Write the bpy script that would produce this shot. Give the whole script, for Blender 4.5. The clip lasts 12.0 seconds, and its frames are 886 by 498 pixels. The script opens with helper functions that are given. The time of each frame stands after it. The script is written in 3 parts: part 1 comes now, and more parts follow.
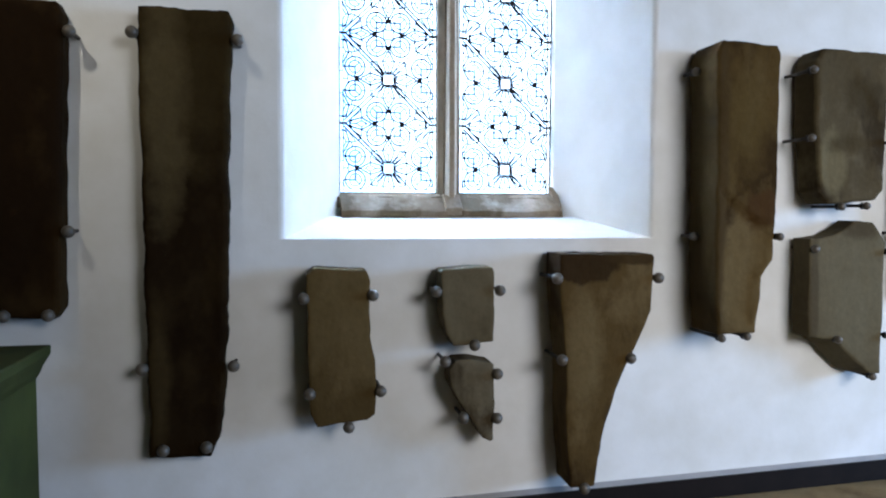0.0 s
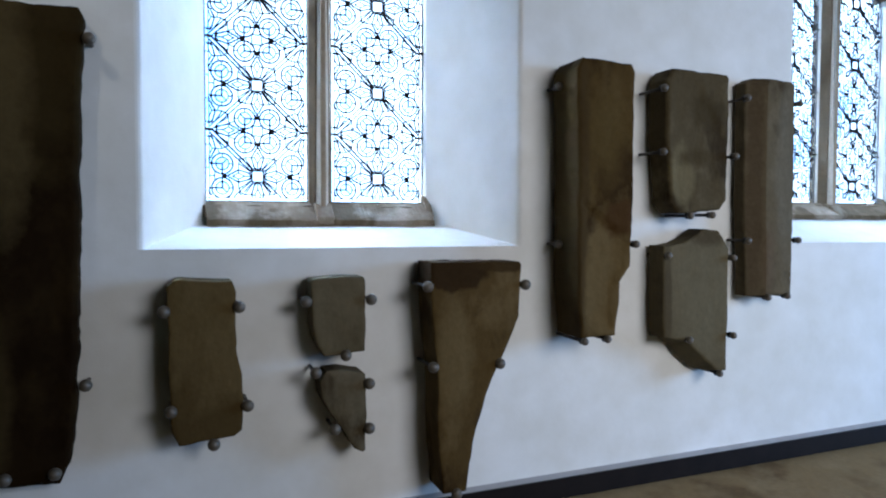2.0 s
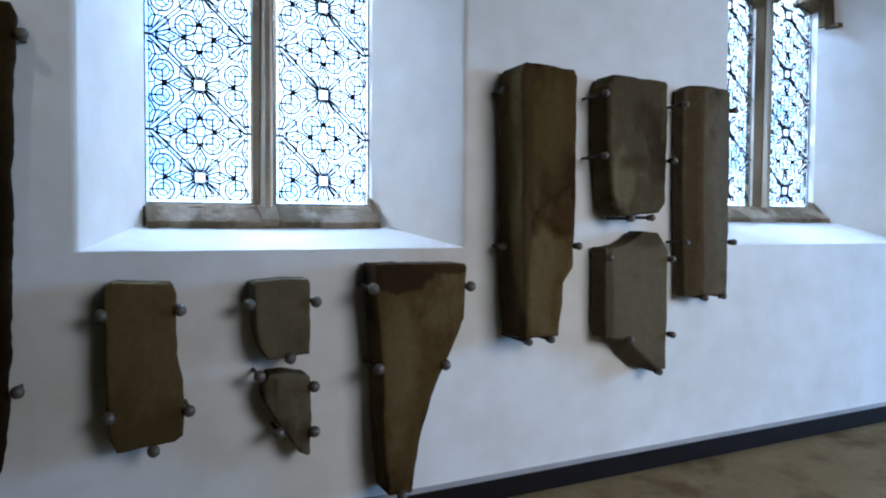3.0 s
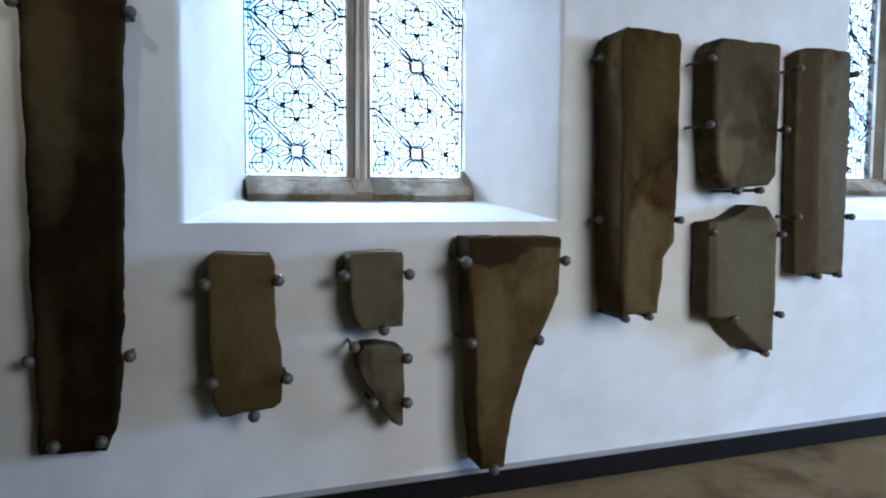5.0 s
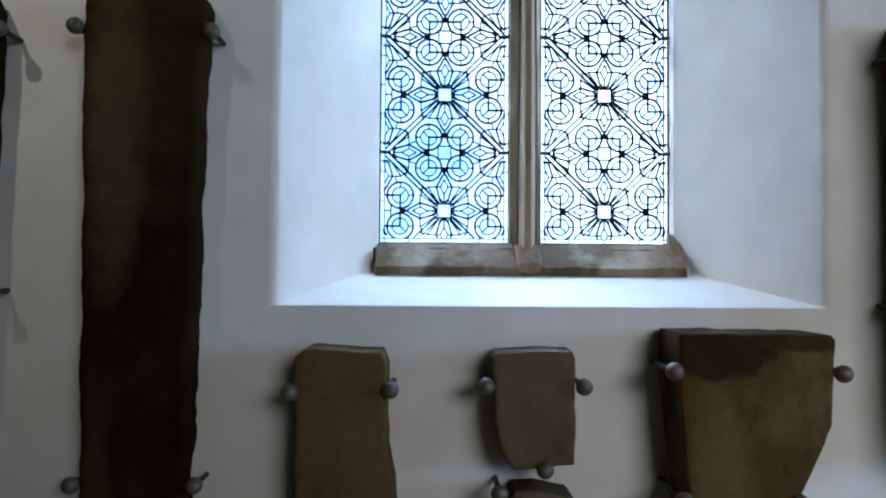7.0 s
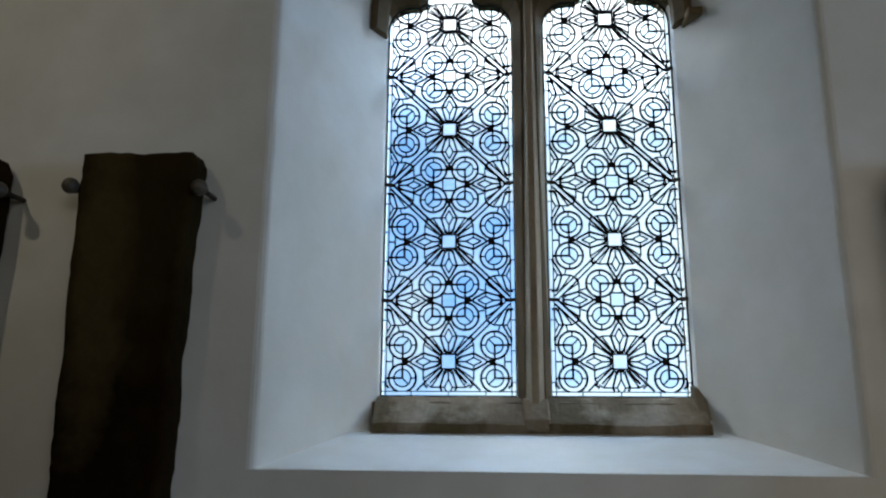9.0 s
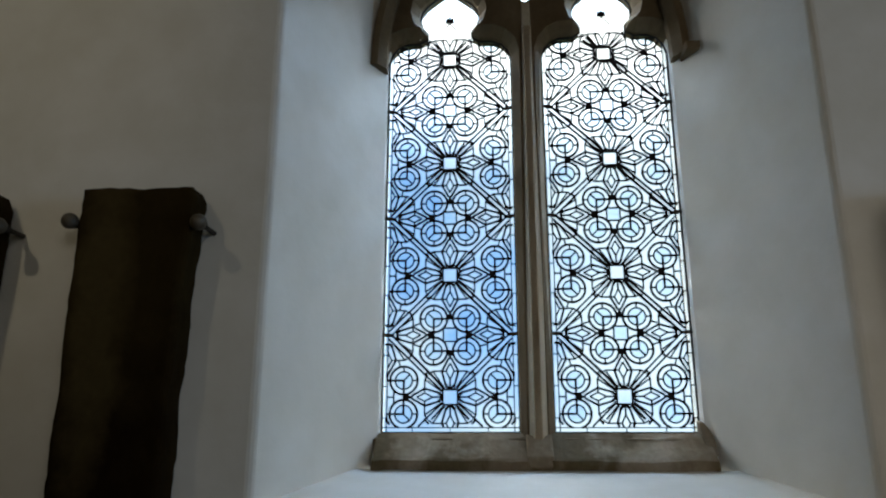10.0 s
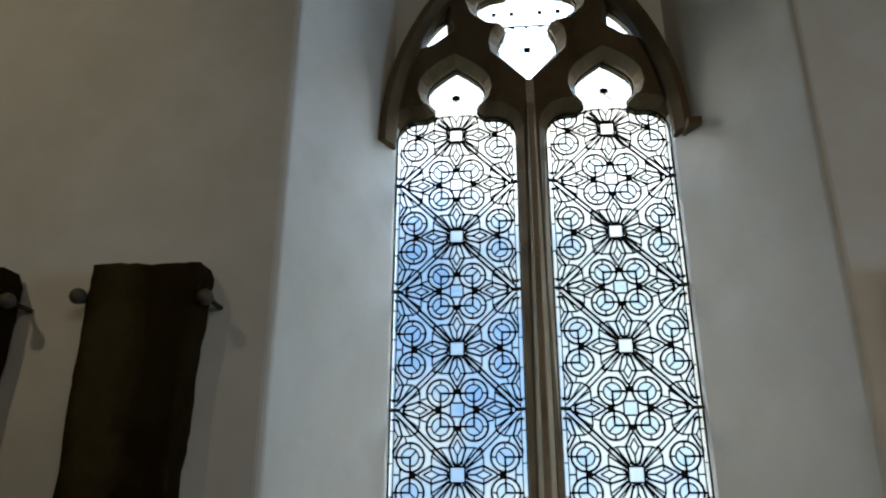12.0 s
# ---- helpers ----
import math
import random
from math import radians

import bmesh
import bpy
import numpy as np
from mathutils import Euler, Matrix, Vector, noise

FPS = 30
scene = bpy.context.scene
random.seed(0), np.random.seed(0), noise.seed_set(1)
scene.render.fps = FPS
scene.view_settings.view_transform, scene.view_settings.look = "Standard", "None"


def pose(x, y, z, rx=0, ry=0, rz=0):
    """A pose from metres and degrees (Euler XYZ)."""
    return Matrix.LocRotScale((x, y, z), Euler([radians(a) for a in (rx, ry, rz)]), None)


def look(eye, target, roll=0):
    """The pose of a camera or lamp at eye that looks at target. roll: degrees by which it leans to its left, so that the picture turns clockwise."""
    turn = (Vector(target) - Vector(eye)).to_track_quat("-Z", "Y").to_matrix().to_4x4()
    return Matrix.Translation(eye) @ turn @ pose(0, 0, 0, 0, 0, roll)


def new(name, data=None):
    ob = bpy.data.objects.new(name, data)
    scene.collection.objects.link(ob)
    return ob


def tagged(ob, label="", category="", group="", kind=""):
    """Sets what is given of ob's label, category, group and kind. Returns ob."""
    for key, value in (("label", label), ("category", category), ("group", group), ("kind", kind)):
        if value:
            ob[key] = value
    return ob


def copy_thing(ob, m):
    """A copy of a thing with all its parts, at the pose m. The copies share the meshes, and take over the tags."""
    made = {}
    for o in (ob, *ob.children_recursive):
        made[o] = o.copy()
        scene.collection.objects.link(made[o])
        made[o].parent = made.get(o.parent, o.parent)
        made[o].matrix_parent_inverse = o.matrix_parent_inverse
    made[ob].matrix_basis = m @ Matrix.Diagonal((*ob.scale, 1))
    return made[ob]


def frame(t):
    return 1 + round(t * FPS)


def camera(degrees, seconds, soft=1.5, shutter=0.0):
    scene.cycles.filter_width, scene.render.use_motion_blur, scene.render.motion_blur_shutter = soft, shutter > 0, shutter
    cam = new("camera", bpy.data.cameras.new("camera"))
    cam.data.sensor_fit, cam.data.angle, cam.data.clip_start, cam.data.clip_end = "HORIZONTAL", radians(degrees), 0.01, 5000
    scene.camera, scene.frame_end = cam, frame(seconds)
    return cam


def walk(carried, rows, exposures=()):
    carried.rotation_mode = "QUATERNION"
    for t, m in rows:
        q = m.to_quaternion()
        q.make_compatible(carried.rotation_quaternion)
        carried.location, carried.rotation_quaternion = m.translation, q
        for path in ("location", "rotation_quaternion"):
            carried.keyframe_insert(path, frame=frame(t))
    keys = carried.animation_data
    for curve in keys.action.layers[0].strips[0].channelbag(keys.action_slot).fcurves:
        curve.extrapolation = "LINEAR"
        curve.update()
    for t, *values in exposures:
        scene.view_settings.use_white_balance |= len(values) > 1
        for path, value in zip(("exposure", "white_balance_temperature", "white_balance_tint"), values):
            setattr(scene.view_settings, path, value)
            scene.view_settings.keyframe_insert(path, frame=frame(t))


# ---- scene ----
cam = camera(63.0, 12.0, soft=2.15)
PATH = [
    (0, (-0.843, -3.569, 1.596), (-0.464, -1.608, 1.485), 0.2),
    (0.5, (-0.822, -3.565, 1.59), (-0.363, -1.621, 1.496), 0.1),
    (1, (-0.808, -3.574, 1.587), (-0.234, -1.66, 1.502), 0.2),
    (1.5, (-0.806, -3.571, 1.586), (-0.165, -1.678, 1.504), 0.2),
    (2, (-0.782, -3.583, 1.59), (-0.094, -1.707, 1.508), 0.2),
    (2.5, (-0.779, -3.587, 1.587), (-0.019, -1.739, 1.51), 0.2),
    (3, (-0.766, -3.605, 1.589), (0.05, -1.78, 1.514), 0.3),
    (4.8, (-0.773, -3.576, 1.565), (-0.066, -1.71, 1.443), 0.5),
    (5, (-0.765, -3.551, 1.571), (-0.182, -1.643, 1.429), 0.3),
    (5.5, (-0.737, -3.299, 1.548), (-0.461, -1.32, 1.459), -0.2),
    (6, (-0.628, -3.087, 1.551), (-0.448, -1.096, 1.51), -0.8),
    (6.5, (-0.426, -2.849, 1.572), (-0.418, -0.849, 1.561), -0.1),
    (7, (-0.376, -2.508, 1.574), (-0.363, -0.509, 1.63), 0.4),
    (7.5, (-0.278, -2.374, 1.595), (-0.348, -0.38, 1.732), 0.1),
    (9.5, (-0.127, -2.371, 1.649), (-0.289, -0.438, 2.139), 0.3),
    (10, (-0.121, -2.353, 1.644), (-0.288, -0.429, 2.165), 0.1),
    (10.5, (-0.119, -2.342, 1.651), (-0.285, -0.428, 2.206), 0.1),
    (11, (-0.127, -2.351, 1.661), (-0.29, -0.453, 2.268), 0.1),
    (11.5, (-0.11, -2.357, 1.658), (-0.286, -0.477, 2.317), 0.1),
    (12, (-0.112, -2.359, 1.664), (-0.298, -0.495, 2.364), 0.2),
]
walk(cam, [(t, look(eye, target, roll)) for t, eye, target, roll in PATH],
     exposures=[(0.0, 0.08, 5600, 14), (1.0, -0.13, 5550, 14), (2.0, -0.33, 5500, 14), (3.0, -0.54, 5450, 14), (5.0, -0.18, 5450, 13), (6.0, -0.2, 5550, 13), (7.0, -0.72, 5700, 13), (7.5, -0.95, 5850, 12),
                (9.5, -1.95, 6600, 9), (12.0, -1.95, 7350, 10)])

# ---- world, sky and lamps ----
world = bpy.data.worlds.new("sky")
scene.world = world
world.use_nodes = True
sky = world.node_tree.nodes.new("ShaderNodeTexSky")
sky.sky_type, sky.sun_disc, sky.sun_elevation, sky.sun_rotation = "NISHITA", False, radians(40), radians(200)
background = world.node_tree.nodes["Background"]
background.inputs["Strength"].default_value = 0.1
world.node_tree.links.new(sky.outputs["Color"], background.inputs["Color"])


def area_lamp(name, eye, target, wide, high, power, colour, spread=180):
    data = bpy.data.lights.new(name, "AREA")
    data.shape, data.size, data.size_y, data.energy, data.color = "RECTANGLE", wide, high, power, colour
    data.spread = radians(spread)
    ob = new(name, data)
    ob.matrix_world = look(eye, target)
    return ob


area_lamp("daylight_south", (2.8, -6.85, 3.3), (2.2, 0, 0.9), 3.0, 2.0, 82, (1.0, 0.945, 0.85), 84)
# fill lamp out of view, added to tint the wall's right end blue
area_lamp("east_fill_lamp", (8.92, -3.2, 2.2), (3.8, 0, 0.5), 2.8, 2.2, 270, (0.4, 0.65, 1.0), 120)
# unseen source, added as a spot from the direction of the peg shadows
spot = bpy.data.lights.new("added_wall_spot", "SPOT")
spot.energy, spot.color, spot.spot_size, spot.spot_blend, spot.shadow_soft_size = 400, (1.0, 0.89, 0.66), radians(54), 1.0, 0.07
new("added_wall_spot", spot).matrix_world = look((-3.0, -3.6, 5.2), (-2.55, 0, 3.4))
for middle in (0.0, 3.83):             # lamps added out of view over each window of the seen wall, in place of the high sky
    area_lamp("daylight_north", (middle, 2.5, 5.6), (middle, 0.3, 1.9), 5.0, 1.6, 2900, (0.36, 0.63, 1.0))
# two more lamps out of view, added to brighten the window jambs
area_lamp("jamb_fill_northeast", (2.9, 3.4, 4.6), (-0.4, 0.4, 1.6), 2.0, 2.2, 360, (1.0, 0.95, 0.84))
area_lamp("jamb_fill_northwest", (-2.9, 3.4, 4.8), (0.4, 0.4, 1.5), 2.0, 2.2, 800, (1.0, 0.95, 0.84))


# ---- materials ----
def material(name):
    mat = bpy.data.materials.new(name)
    mat.use_nodes = True
    tree = mat.node_tree
    return mat, tree, tree.nodes["Principled BSDF"]


def noise_node(tree, scale, detail=4.0, rough=0.55, stretch=(1, 1, 1), seeded=True):
    """A noise over the object's own metres, shifted for each object."""
    place = tree.nodes.new("ShaderNodeTexCoord")
    mapping = tree.nodes.new("ShaderNodeMapping")
    mapping.inputs["Scale"].default_value = stretch
    tree.links.new(place.outputs["Object"], mapping.inputs["Vector"])
    node = tree.nodes.new("ShaderNodeTexNoise")
    node.noise_dimensions = "4D"
    node.inputs["Scale"].default_value, node.inputs["Detail"].default_value = scale, detail
    node.inputs["Roughness"].default_value = rough
    tree.links.new(mapping.outputs["Vector"], node.inputs["Vector"])
    if seeded:
        info = tree.nodes.new("ShaderNodeObjectInfo")
        times = tree.nodes.new("ShaderNodeMath")
        times.operation = "MULTIPLY"
        times.inputs[1].default_value = 40.0
        tree.links.new(info.outputs["Random"], times.inputs[0])
        tree.links.new(times.outputs[0], node.inputs["W"])
    return node


def ramp(tree, source, stops):
    node = tree.nodes.new("ShaderNodeValToRGB")
    band = node.color_ramp
    while len(band.elements) < len(stops):
        band.elements.new(0.5)
    for element, (at, colour) in zip(band.elements, stops):
        element.position, element.color = at, (*colour, 1)
    tree.links.new(source, node.inputs["Fac"])
    return node


def blend(tree, kind, factor, one, two):
    node = tree.nodes.new("ShaderNodeMix")
    node.data_type, node.blend_type = "RGBA", kind
    for socket, value in ((node.inputs[0], factor), (node.inputs[6], one), (node.inputs[7], two)):
        if isinstance(value, (int, float)):
            socket.default_value = value
        elif isinstance(value, tuple):
            socket.default_value = (*value, 1)
        else:
            tree.links.new(value, socket)
    return node.outputs[2]


def relief(tree, shader, layers):
    """Bumps laid on one another: (height, strength, distance)."""
    last = None
    for height, strength, distance in layers:
        node = tree.nodes.new("ShaderNodeBump")
        node.inputs["Strength"].default_value, node.inputs["Distance"].default_value = strength, distance
        tree.links.new(height, node.inputs["Height"])
        if last:
            tree.links.new(last, node.inputs["Normal"])
        last = node.outputs["Normal"]
    tree.links.new(last, shader.inputs["Normal"])


def plaster(name, base):
    mat, tree, shader = material(name)
    wide, mid, fine = noise_node(tree, 0.9, 3), noise_node(tree, 5, 4), noise_node(tree, 90, 3)
    a = (base[0] * 0.87, base[1] * 0.865, base[2] * 0.83)
    tint = ramp(tree, wide.outputs["Fac"], [(0.3, a), (0.7, base)])
    grime = ramp(tree, mid.outputs["Fac"], [(0.3, (0.9, 0.89, 0.86)), (0.65, (1, 1, 1))])
    tree.links.new(blend(tree, "MULTIPLY", 1.0, tint.outputs["Color"], grime.outputs["Color"]), shader.inputs["Base Color"])
    shader.inputs["Roughness"].default_value = 0.85
    relief(tree, shader, [(wide.outputs["Fac"], 0.5, 0.03), (mid.outputs["Fac"], 0.35, 0.012), (fine.outputs["Fac"], 0.2, 0.002)])
    return mat


def stain_shade_patch(tree, colour, spot, warp):
    """One stain, bleached area or darkened edge with a ragged border: (x, z, half width, half height, softness,
    colour), in the room's metres.
    """
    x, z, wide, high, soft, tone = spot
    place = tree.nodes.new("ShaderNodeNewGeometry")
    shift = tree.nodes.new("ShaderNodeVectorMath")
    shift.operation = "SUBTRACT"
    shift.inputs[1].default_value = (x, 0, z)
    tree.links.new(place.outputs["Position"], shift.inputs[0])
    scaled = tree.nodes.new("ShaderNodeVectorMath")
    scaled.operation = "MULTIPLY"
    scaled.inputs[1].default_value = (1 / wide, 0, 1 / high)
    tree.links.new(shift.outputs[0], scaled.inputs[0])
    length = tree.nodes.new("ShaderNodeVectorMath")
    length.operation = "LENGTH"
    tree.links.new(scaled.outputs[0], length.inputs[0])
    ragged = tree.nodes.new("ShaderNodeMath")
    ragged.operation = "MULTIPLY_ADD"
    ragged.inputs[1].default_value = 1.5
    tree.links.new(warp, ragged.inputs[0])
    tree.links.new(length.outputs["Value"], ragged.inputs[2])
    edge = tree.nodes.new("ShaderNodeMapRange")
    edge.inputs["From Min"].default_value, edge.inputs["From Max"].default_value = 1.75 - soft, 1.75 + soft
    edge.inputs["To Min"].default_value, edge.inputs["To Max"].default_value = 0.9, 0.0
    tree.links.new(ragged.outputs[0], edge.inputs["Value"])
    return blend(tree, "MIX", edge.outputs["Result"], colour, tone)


def stone(name, base, stain, pale, rough=0.85, crisp=False, spots=()):
    """Weathered sandstone: bedding bands, stains, pale worn patches, grain."""
    mat, tree, shader = material(name)
    wide = noise_node(tree, 3.4 if crisp else 1.9, 4, 0.55, (1.3, 1, 0.6))
    patch = noise_node(tree, 5.5 if crisp else 3.8, 5, 0.58, (1, 1, 0.7))
    fleck = noise_node(tree, 38, 5, 0.65)
    grain = noise_node(tree, 170, 3, 0.6)
    tint = ramp(tree, wide.outputs["Fac"], [(0.42, stain), (0.5, base), (0.7, base)] if crisp else [(0.4, stain), (0.53, base), (0.7, base)])
    worn = ramp(tree, patch.outputs["Fac"], [(0.52, (0, 0, 0)), (0.64, (0.75, 0.75, 0.75))] if crisp else [(0.5, (0, 0, 0)), (0.72, (0.8, 0.8, 0.8))])
    colour = blend(tree, "MIX", worn.outputs["Color"], tint.outputs["Color"], pale)
    warp = noise_node(tree, 7, 5, 0.6).outputs["Fac"] if spots else None
    for spot in spots:
        colour = stain_shade_patch(tree, colour, spot, warp)
    mottle = ramp(tree, fleck.outputs["Fac"], [(0.3, (0.84, 0.83, 0.82)), (0.7, (1.1, 1.09, 1.07))])
    colour = blend(tree, "MULTIPLY", 0.8, colour, mottle.outputs["Color"])
    tree.links.new(colour, shader.inputs["Base Color"])
    shader.inputs["Roughness"].default_value = rough
    shader.inputs["Specular IOR Level"].default_value = 0.06
    relief(tree, shader, [(wide.outputs["Fac"], 0.5, 0.02), (patch.outputs["Fac"], 0.8, 0.02),
                          (fleck.outputs["Fac"], 0.3, 0.003), (grain.outputs["Fac"], 0.25, 0.001)])
    return mat


def plain(name, base, rough, metal=0.0, vary=0.25, scale=14.0, bump=0.003, shine=0.5):
    mat, tree, shader = material(name)
    mid, fine = noise_node(tree, scale, 4), noise_node(tree, scale * 9, 3)
    a, b = tuple(c * (1 - vary) for c in base), tuple(c * (1 + vary) for c in base)
    tint = ramp(tree, mid.outputs["Fac"], [(0.3, a), (0.7, b)])
    tree.links.new(tint.outputs["Color"], shader.inputs["Base Color"])
    shader.inputs["Roughness"].default_value, shader.inputs["Metallic"].default_value = rough, metal
    shader.inputs["Specular IOR Level"].default_value = shine
    relief(tree, shader, [(mid.outputs["Fac"], 0.3, bump), (fine.outputs["Fac"], 0.25, bump * 0.4)])
    return mat


def glass(name, tint, rough):
    mat, tree, shader = material(name)
    seed = noise_node(tree, 22, 3)
    a = tuple(c * 0.93 for c in tint)
    tree.links.new(ramp(tree, seed.outputs["Fac"], [(0.3, a), (0.7, tint)]).outputs["Color"], shader.inputs["Base Color"])
    shader.inputs["Transmission Weight"].default_value = 1.0
    shader.inputs["Roughness"].default_value, shader.inputs["IOR"].default_value = rough, 1.05
    return mat


# dark tones for the unseen walls and ceiling, picked to cut bounced light
UNSEEN_STONE = stone("unseen_wall_stone", (0.12, 0.1, 0.075), (0.08, 0.065, 0.045), (0.15, 0.13, 0.1))
UNSEEN_CEILING = plain("unseen_dark_ceiling", (0.06, 0.04, 0.025), 0.7, 0.0, 0.3, 5, 0.004)
WHITEWASH = plaster("whitewashed_plaster", (0.8, 0.79, 0.76))
# tracery and arch stone, darkened for their backlit shade; the mullion has PALE_STONE
DRESSED = stone("shaded_dressed_stone", (0.125, 0.092, 0.055), (0.075, 0.052, 0.028), (0.17, 0.13, 0.084))
SLAB_DARK = stone("dark_sandstone", (0.02244, 0.01154, 0.002649), (0.01215, 0.005771, 0.001292), (0.03927, 0.02391, 0.007429))
SLAB_TALL = stone("dark_bleached_sandstone", (0.01502, 0.00794, 0.001897), (0.009867, 0.004691, 0.001008), (0.03432, 0.02118, 0.006343), spots=[
    (-1.36, 2.2, 0.26, 0.45, 0.35, (0.03089, 0.02043, 0.005928)), (-1.45, 2.1, 0.1, 0.5, 0.35, (0.06864, 0.04994, 0.02016)), (-1.5, 0.8, 0.05, 0.3, 0.4, (0.03861, 0.02497, 0.008237))])
SLAB_CURVED = stone("brown_stained_sandstone", (0.07, 0.04353, 0.01328), (0.03311, 0.01878, 0.005594), (0.1088, 0.07426, 0.02937), crisp=True, spots=[
    (0.5, 0.9, 0.1, 0.3, 0.3, (0.1135, 0.07938, 0.03209)), (0.5, 1.33, 0.19, 0.1, 0.1, (0.0227, 0.01195, 0.003426)), (0.8, 1.36, 0.2, 0.035, 0.2, (0.03406, 0.01963, 0.005733))])
# the last spot darkens the left side: its shade put into the colour
SLAB_SCARRED = stone("scarred_brown_sandstone", (0.06054, 0.0367, 0.009439), (0.02838, 0.01536, 0.003356), (0.08514, 0.05634, 0.01818), crisp=True, spots=[
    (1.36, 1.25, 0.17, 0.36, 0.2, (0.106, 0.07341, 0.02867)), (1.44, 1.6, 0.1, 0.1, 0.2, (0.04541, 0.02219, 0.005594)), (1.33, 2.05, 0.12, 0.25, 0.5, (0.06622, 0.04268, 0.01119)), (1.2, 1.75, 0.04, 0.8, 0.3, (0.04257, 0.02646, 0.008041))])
SLAB_MOTTLED = stone("mottled_grey_sandstone", (0.06582, 0.04976, 0.02383), (0.03485, 0.02488, 0.01149), (0.09874, 0.07741, 0.04171), crisp=True, spots=[
    (2.06, 2.2, 0.1, 0.09, 0.4, (0.04356, 0.03133, 0.0126)), (1.9, 1.85, 0.08, 0.2, 0.25, (0.121, 0.09766, 0.04885)), (2.0, 1.95, 0.12, 0.05, 0.4, (0.05034, 0.03686, 0.01532))])
# the last spot is a narrow darker strip along the stepped slab's left edge
SLAB_SMOOTH = stone("smooth_olive_sandstone", (0.1007, 0.07925, 0.04256), (0.0726, 0.05529, 0.02724), (0.121, 0.09766, 0.05533), spots=[
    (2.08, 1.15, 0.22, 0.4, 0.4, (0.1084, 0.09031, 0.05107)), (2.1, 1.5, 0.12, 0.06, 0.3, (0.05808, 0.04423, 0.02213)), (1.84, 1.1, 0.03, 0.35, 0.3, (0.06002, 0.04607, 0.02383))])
SLAB_BUFF = stone("buff_sandstone", (0.1003, 0.06829, 0.02517), (0.06622, 0.04268, 0.01398), (0.1173, 0.08195, 0.03356))
# the first spot is a darker brown strip along the canted left edge
SLAB_GREY = stone("grey_sandstone", (0.0968, 0.07648, 0.04256), (0.05034, 0.03686, 0.01873), (0.1258, 0.1032, 0.06299), crisp=True, spots=[
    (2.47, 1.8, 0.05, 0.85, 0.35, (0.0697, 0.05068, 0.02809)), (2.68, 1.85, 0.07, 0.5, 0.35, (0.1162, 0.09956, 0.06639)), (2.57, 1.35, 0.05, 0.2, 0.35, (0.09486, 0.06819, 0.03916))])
IRON = plain("dull_grey_steel", (0.1, 0.083, 0.06), 0.42, 0.1, 0.2, 30, 0.001, 0.4)
ROD_IRON = plain("dark_iron", (0.05, 0.045, 0.04), 0.55, 0.8, 0.3, 30, 0.001)
LEAD = plain("lead_came", (0.014, 0.014, 0.016), 0.7, 0.0, 0.3, 30, 0.001, 0.2)
SKIRT = plain("black_stained_skirting", (0.007, 0.0045, 0.0035), 0.6, 0.0, 0.4, 9, 0.002, 0.15)
# grey that stands in for light on the black skirting's top edge
LIT_TOP_GREY = plain("grey_lit_skirting_top", (0.34, 0.33, 0.32), 0.7, 0.0, 0.12, 8, 0.002)
GREEN = plain("dark_green_paint", (0.036, 0.042, 0.009), 0.75, 0.0, 0.35, 4, 0.002, 0.15)
FLOORING = stone("worn_floor_stone", (0.22, 0.155, 0.075), (0.13, 0.085, 0.038), (0.26, 0.195, 0.105), 0.75)
# darker brown than PALE_STONE, for the strip along the mullion's front edge
BROWN_EDGE = stone("brown_edge_stone", (0.31, 0.25, 0.175), (0.21, 0.165, 0.11), (0.36, 0.3, 0.22))
SILL_STONE = stone("worn_sill_stone", (0.19, 0.148, 0.1), (0.1, 0.075, 0.042), (0.29, 0.245, 0.19), crisp=True)
PALE_STONE = stone("pale_dressed_stone", (0.54, 0.49, 0.4), (0.42, 0.37, 0.28), (0.6, 0.55, 0.46))
QUARRY = glass("pale_quarry_glass", (0.9, 0.96, 1.0), 0.0)
CLEAR = glass("white_quarry_glass", (1.0, 1.0, 1.0), 0.0)


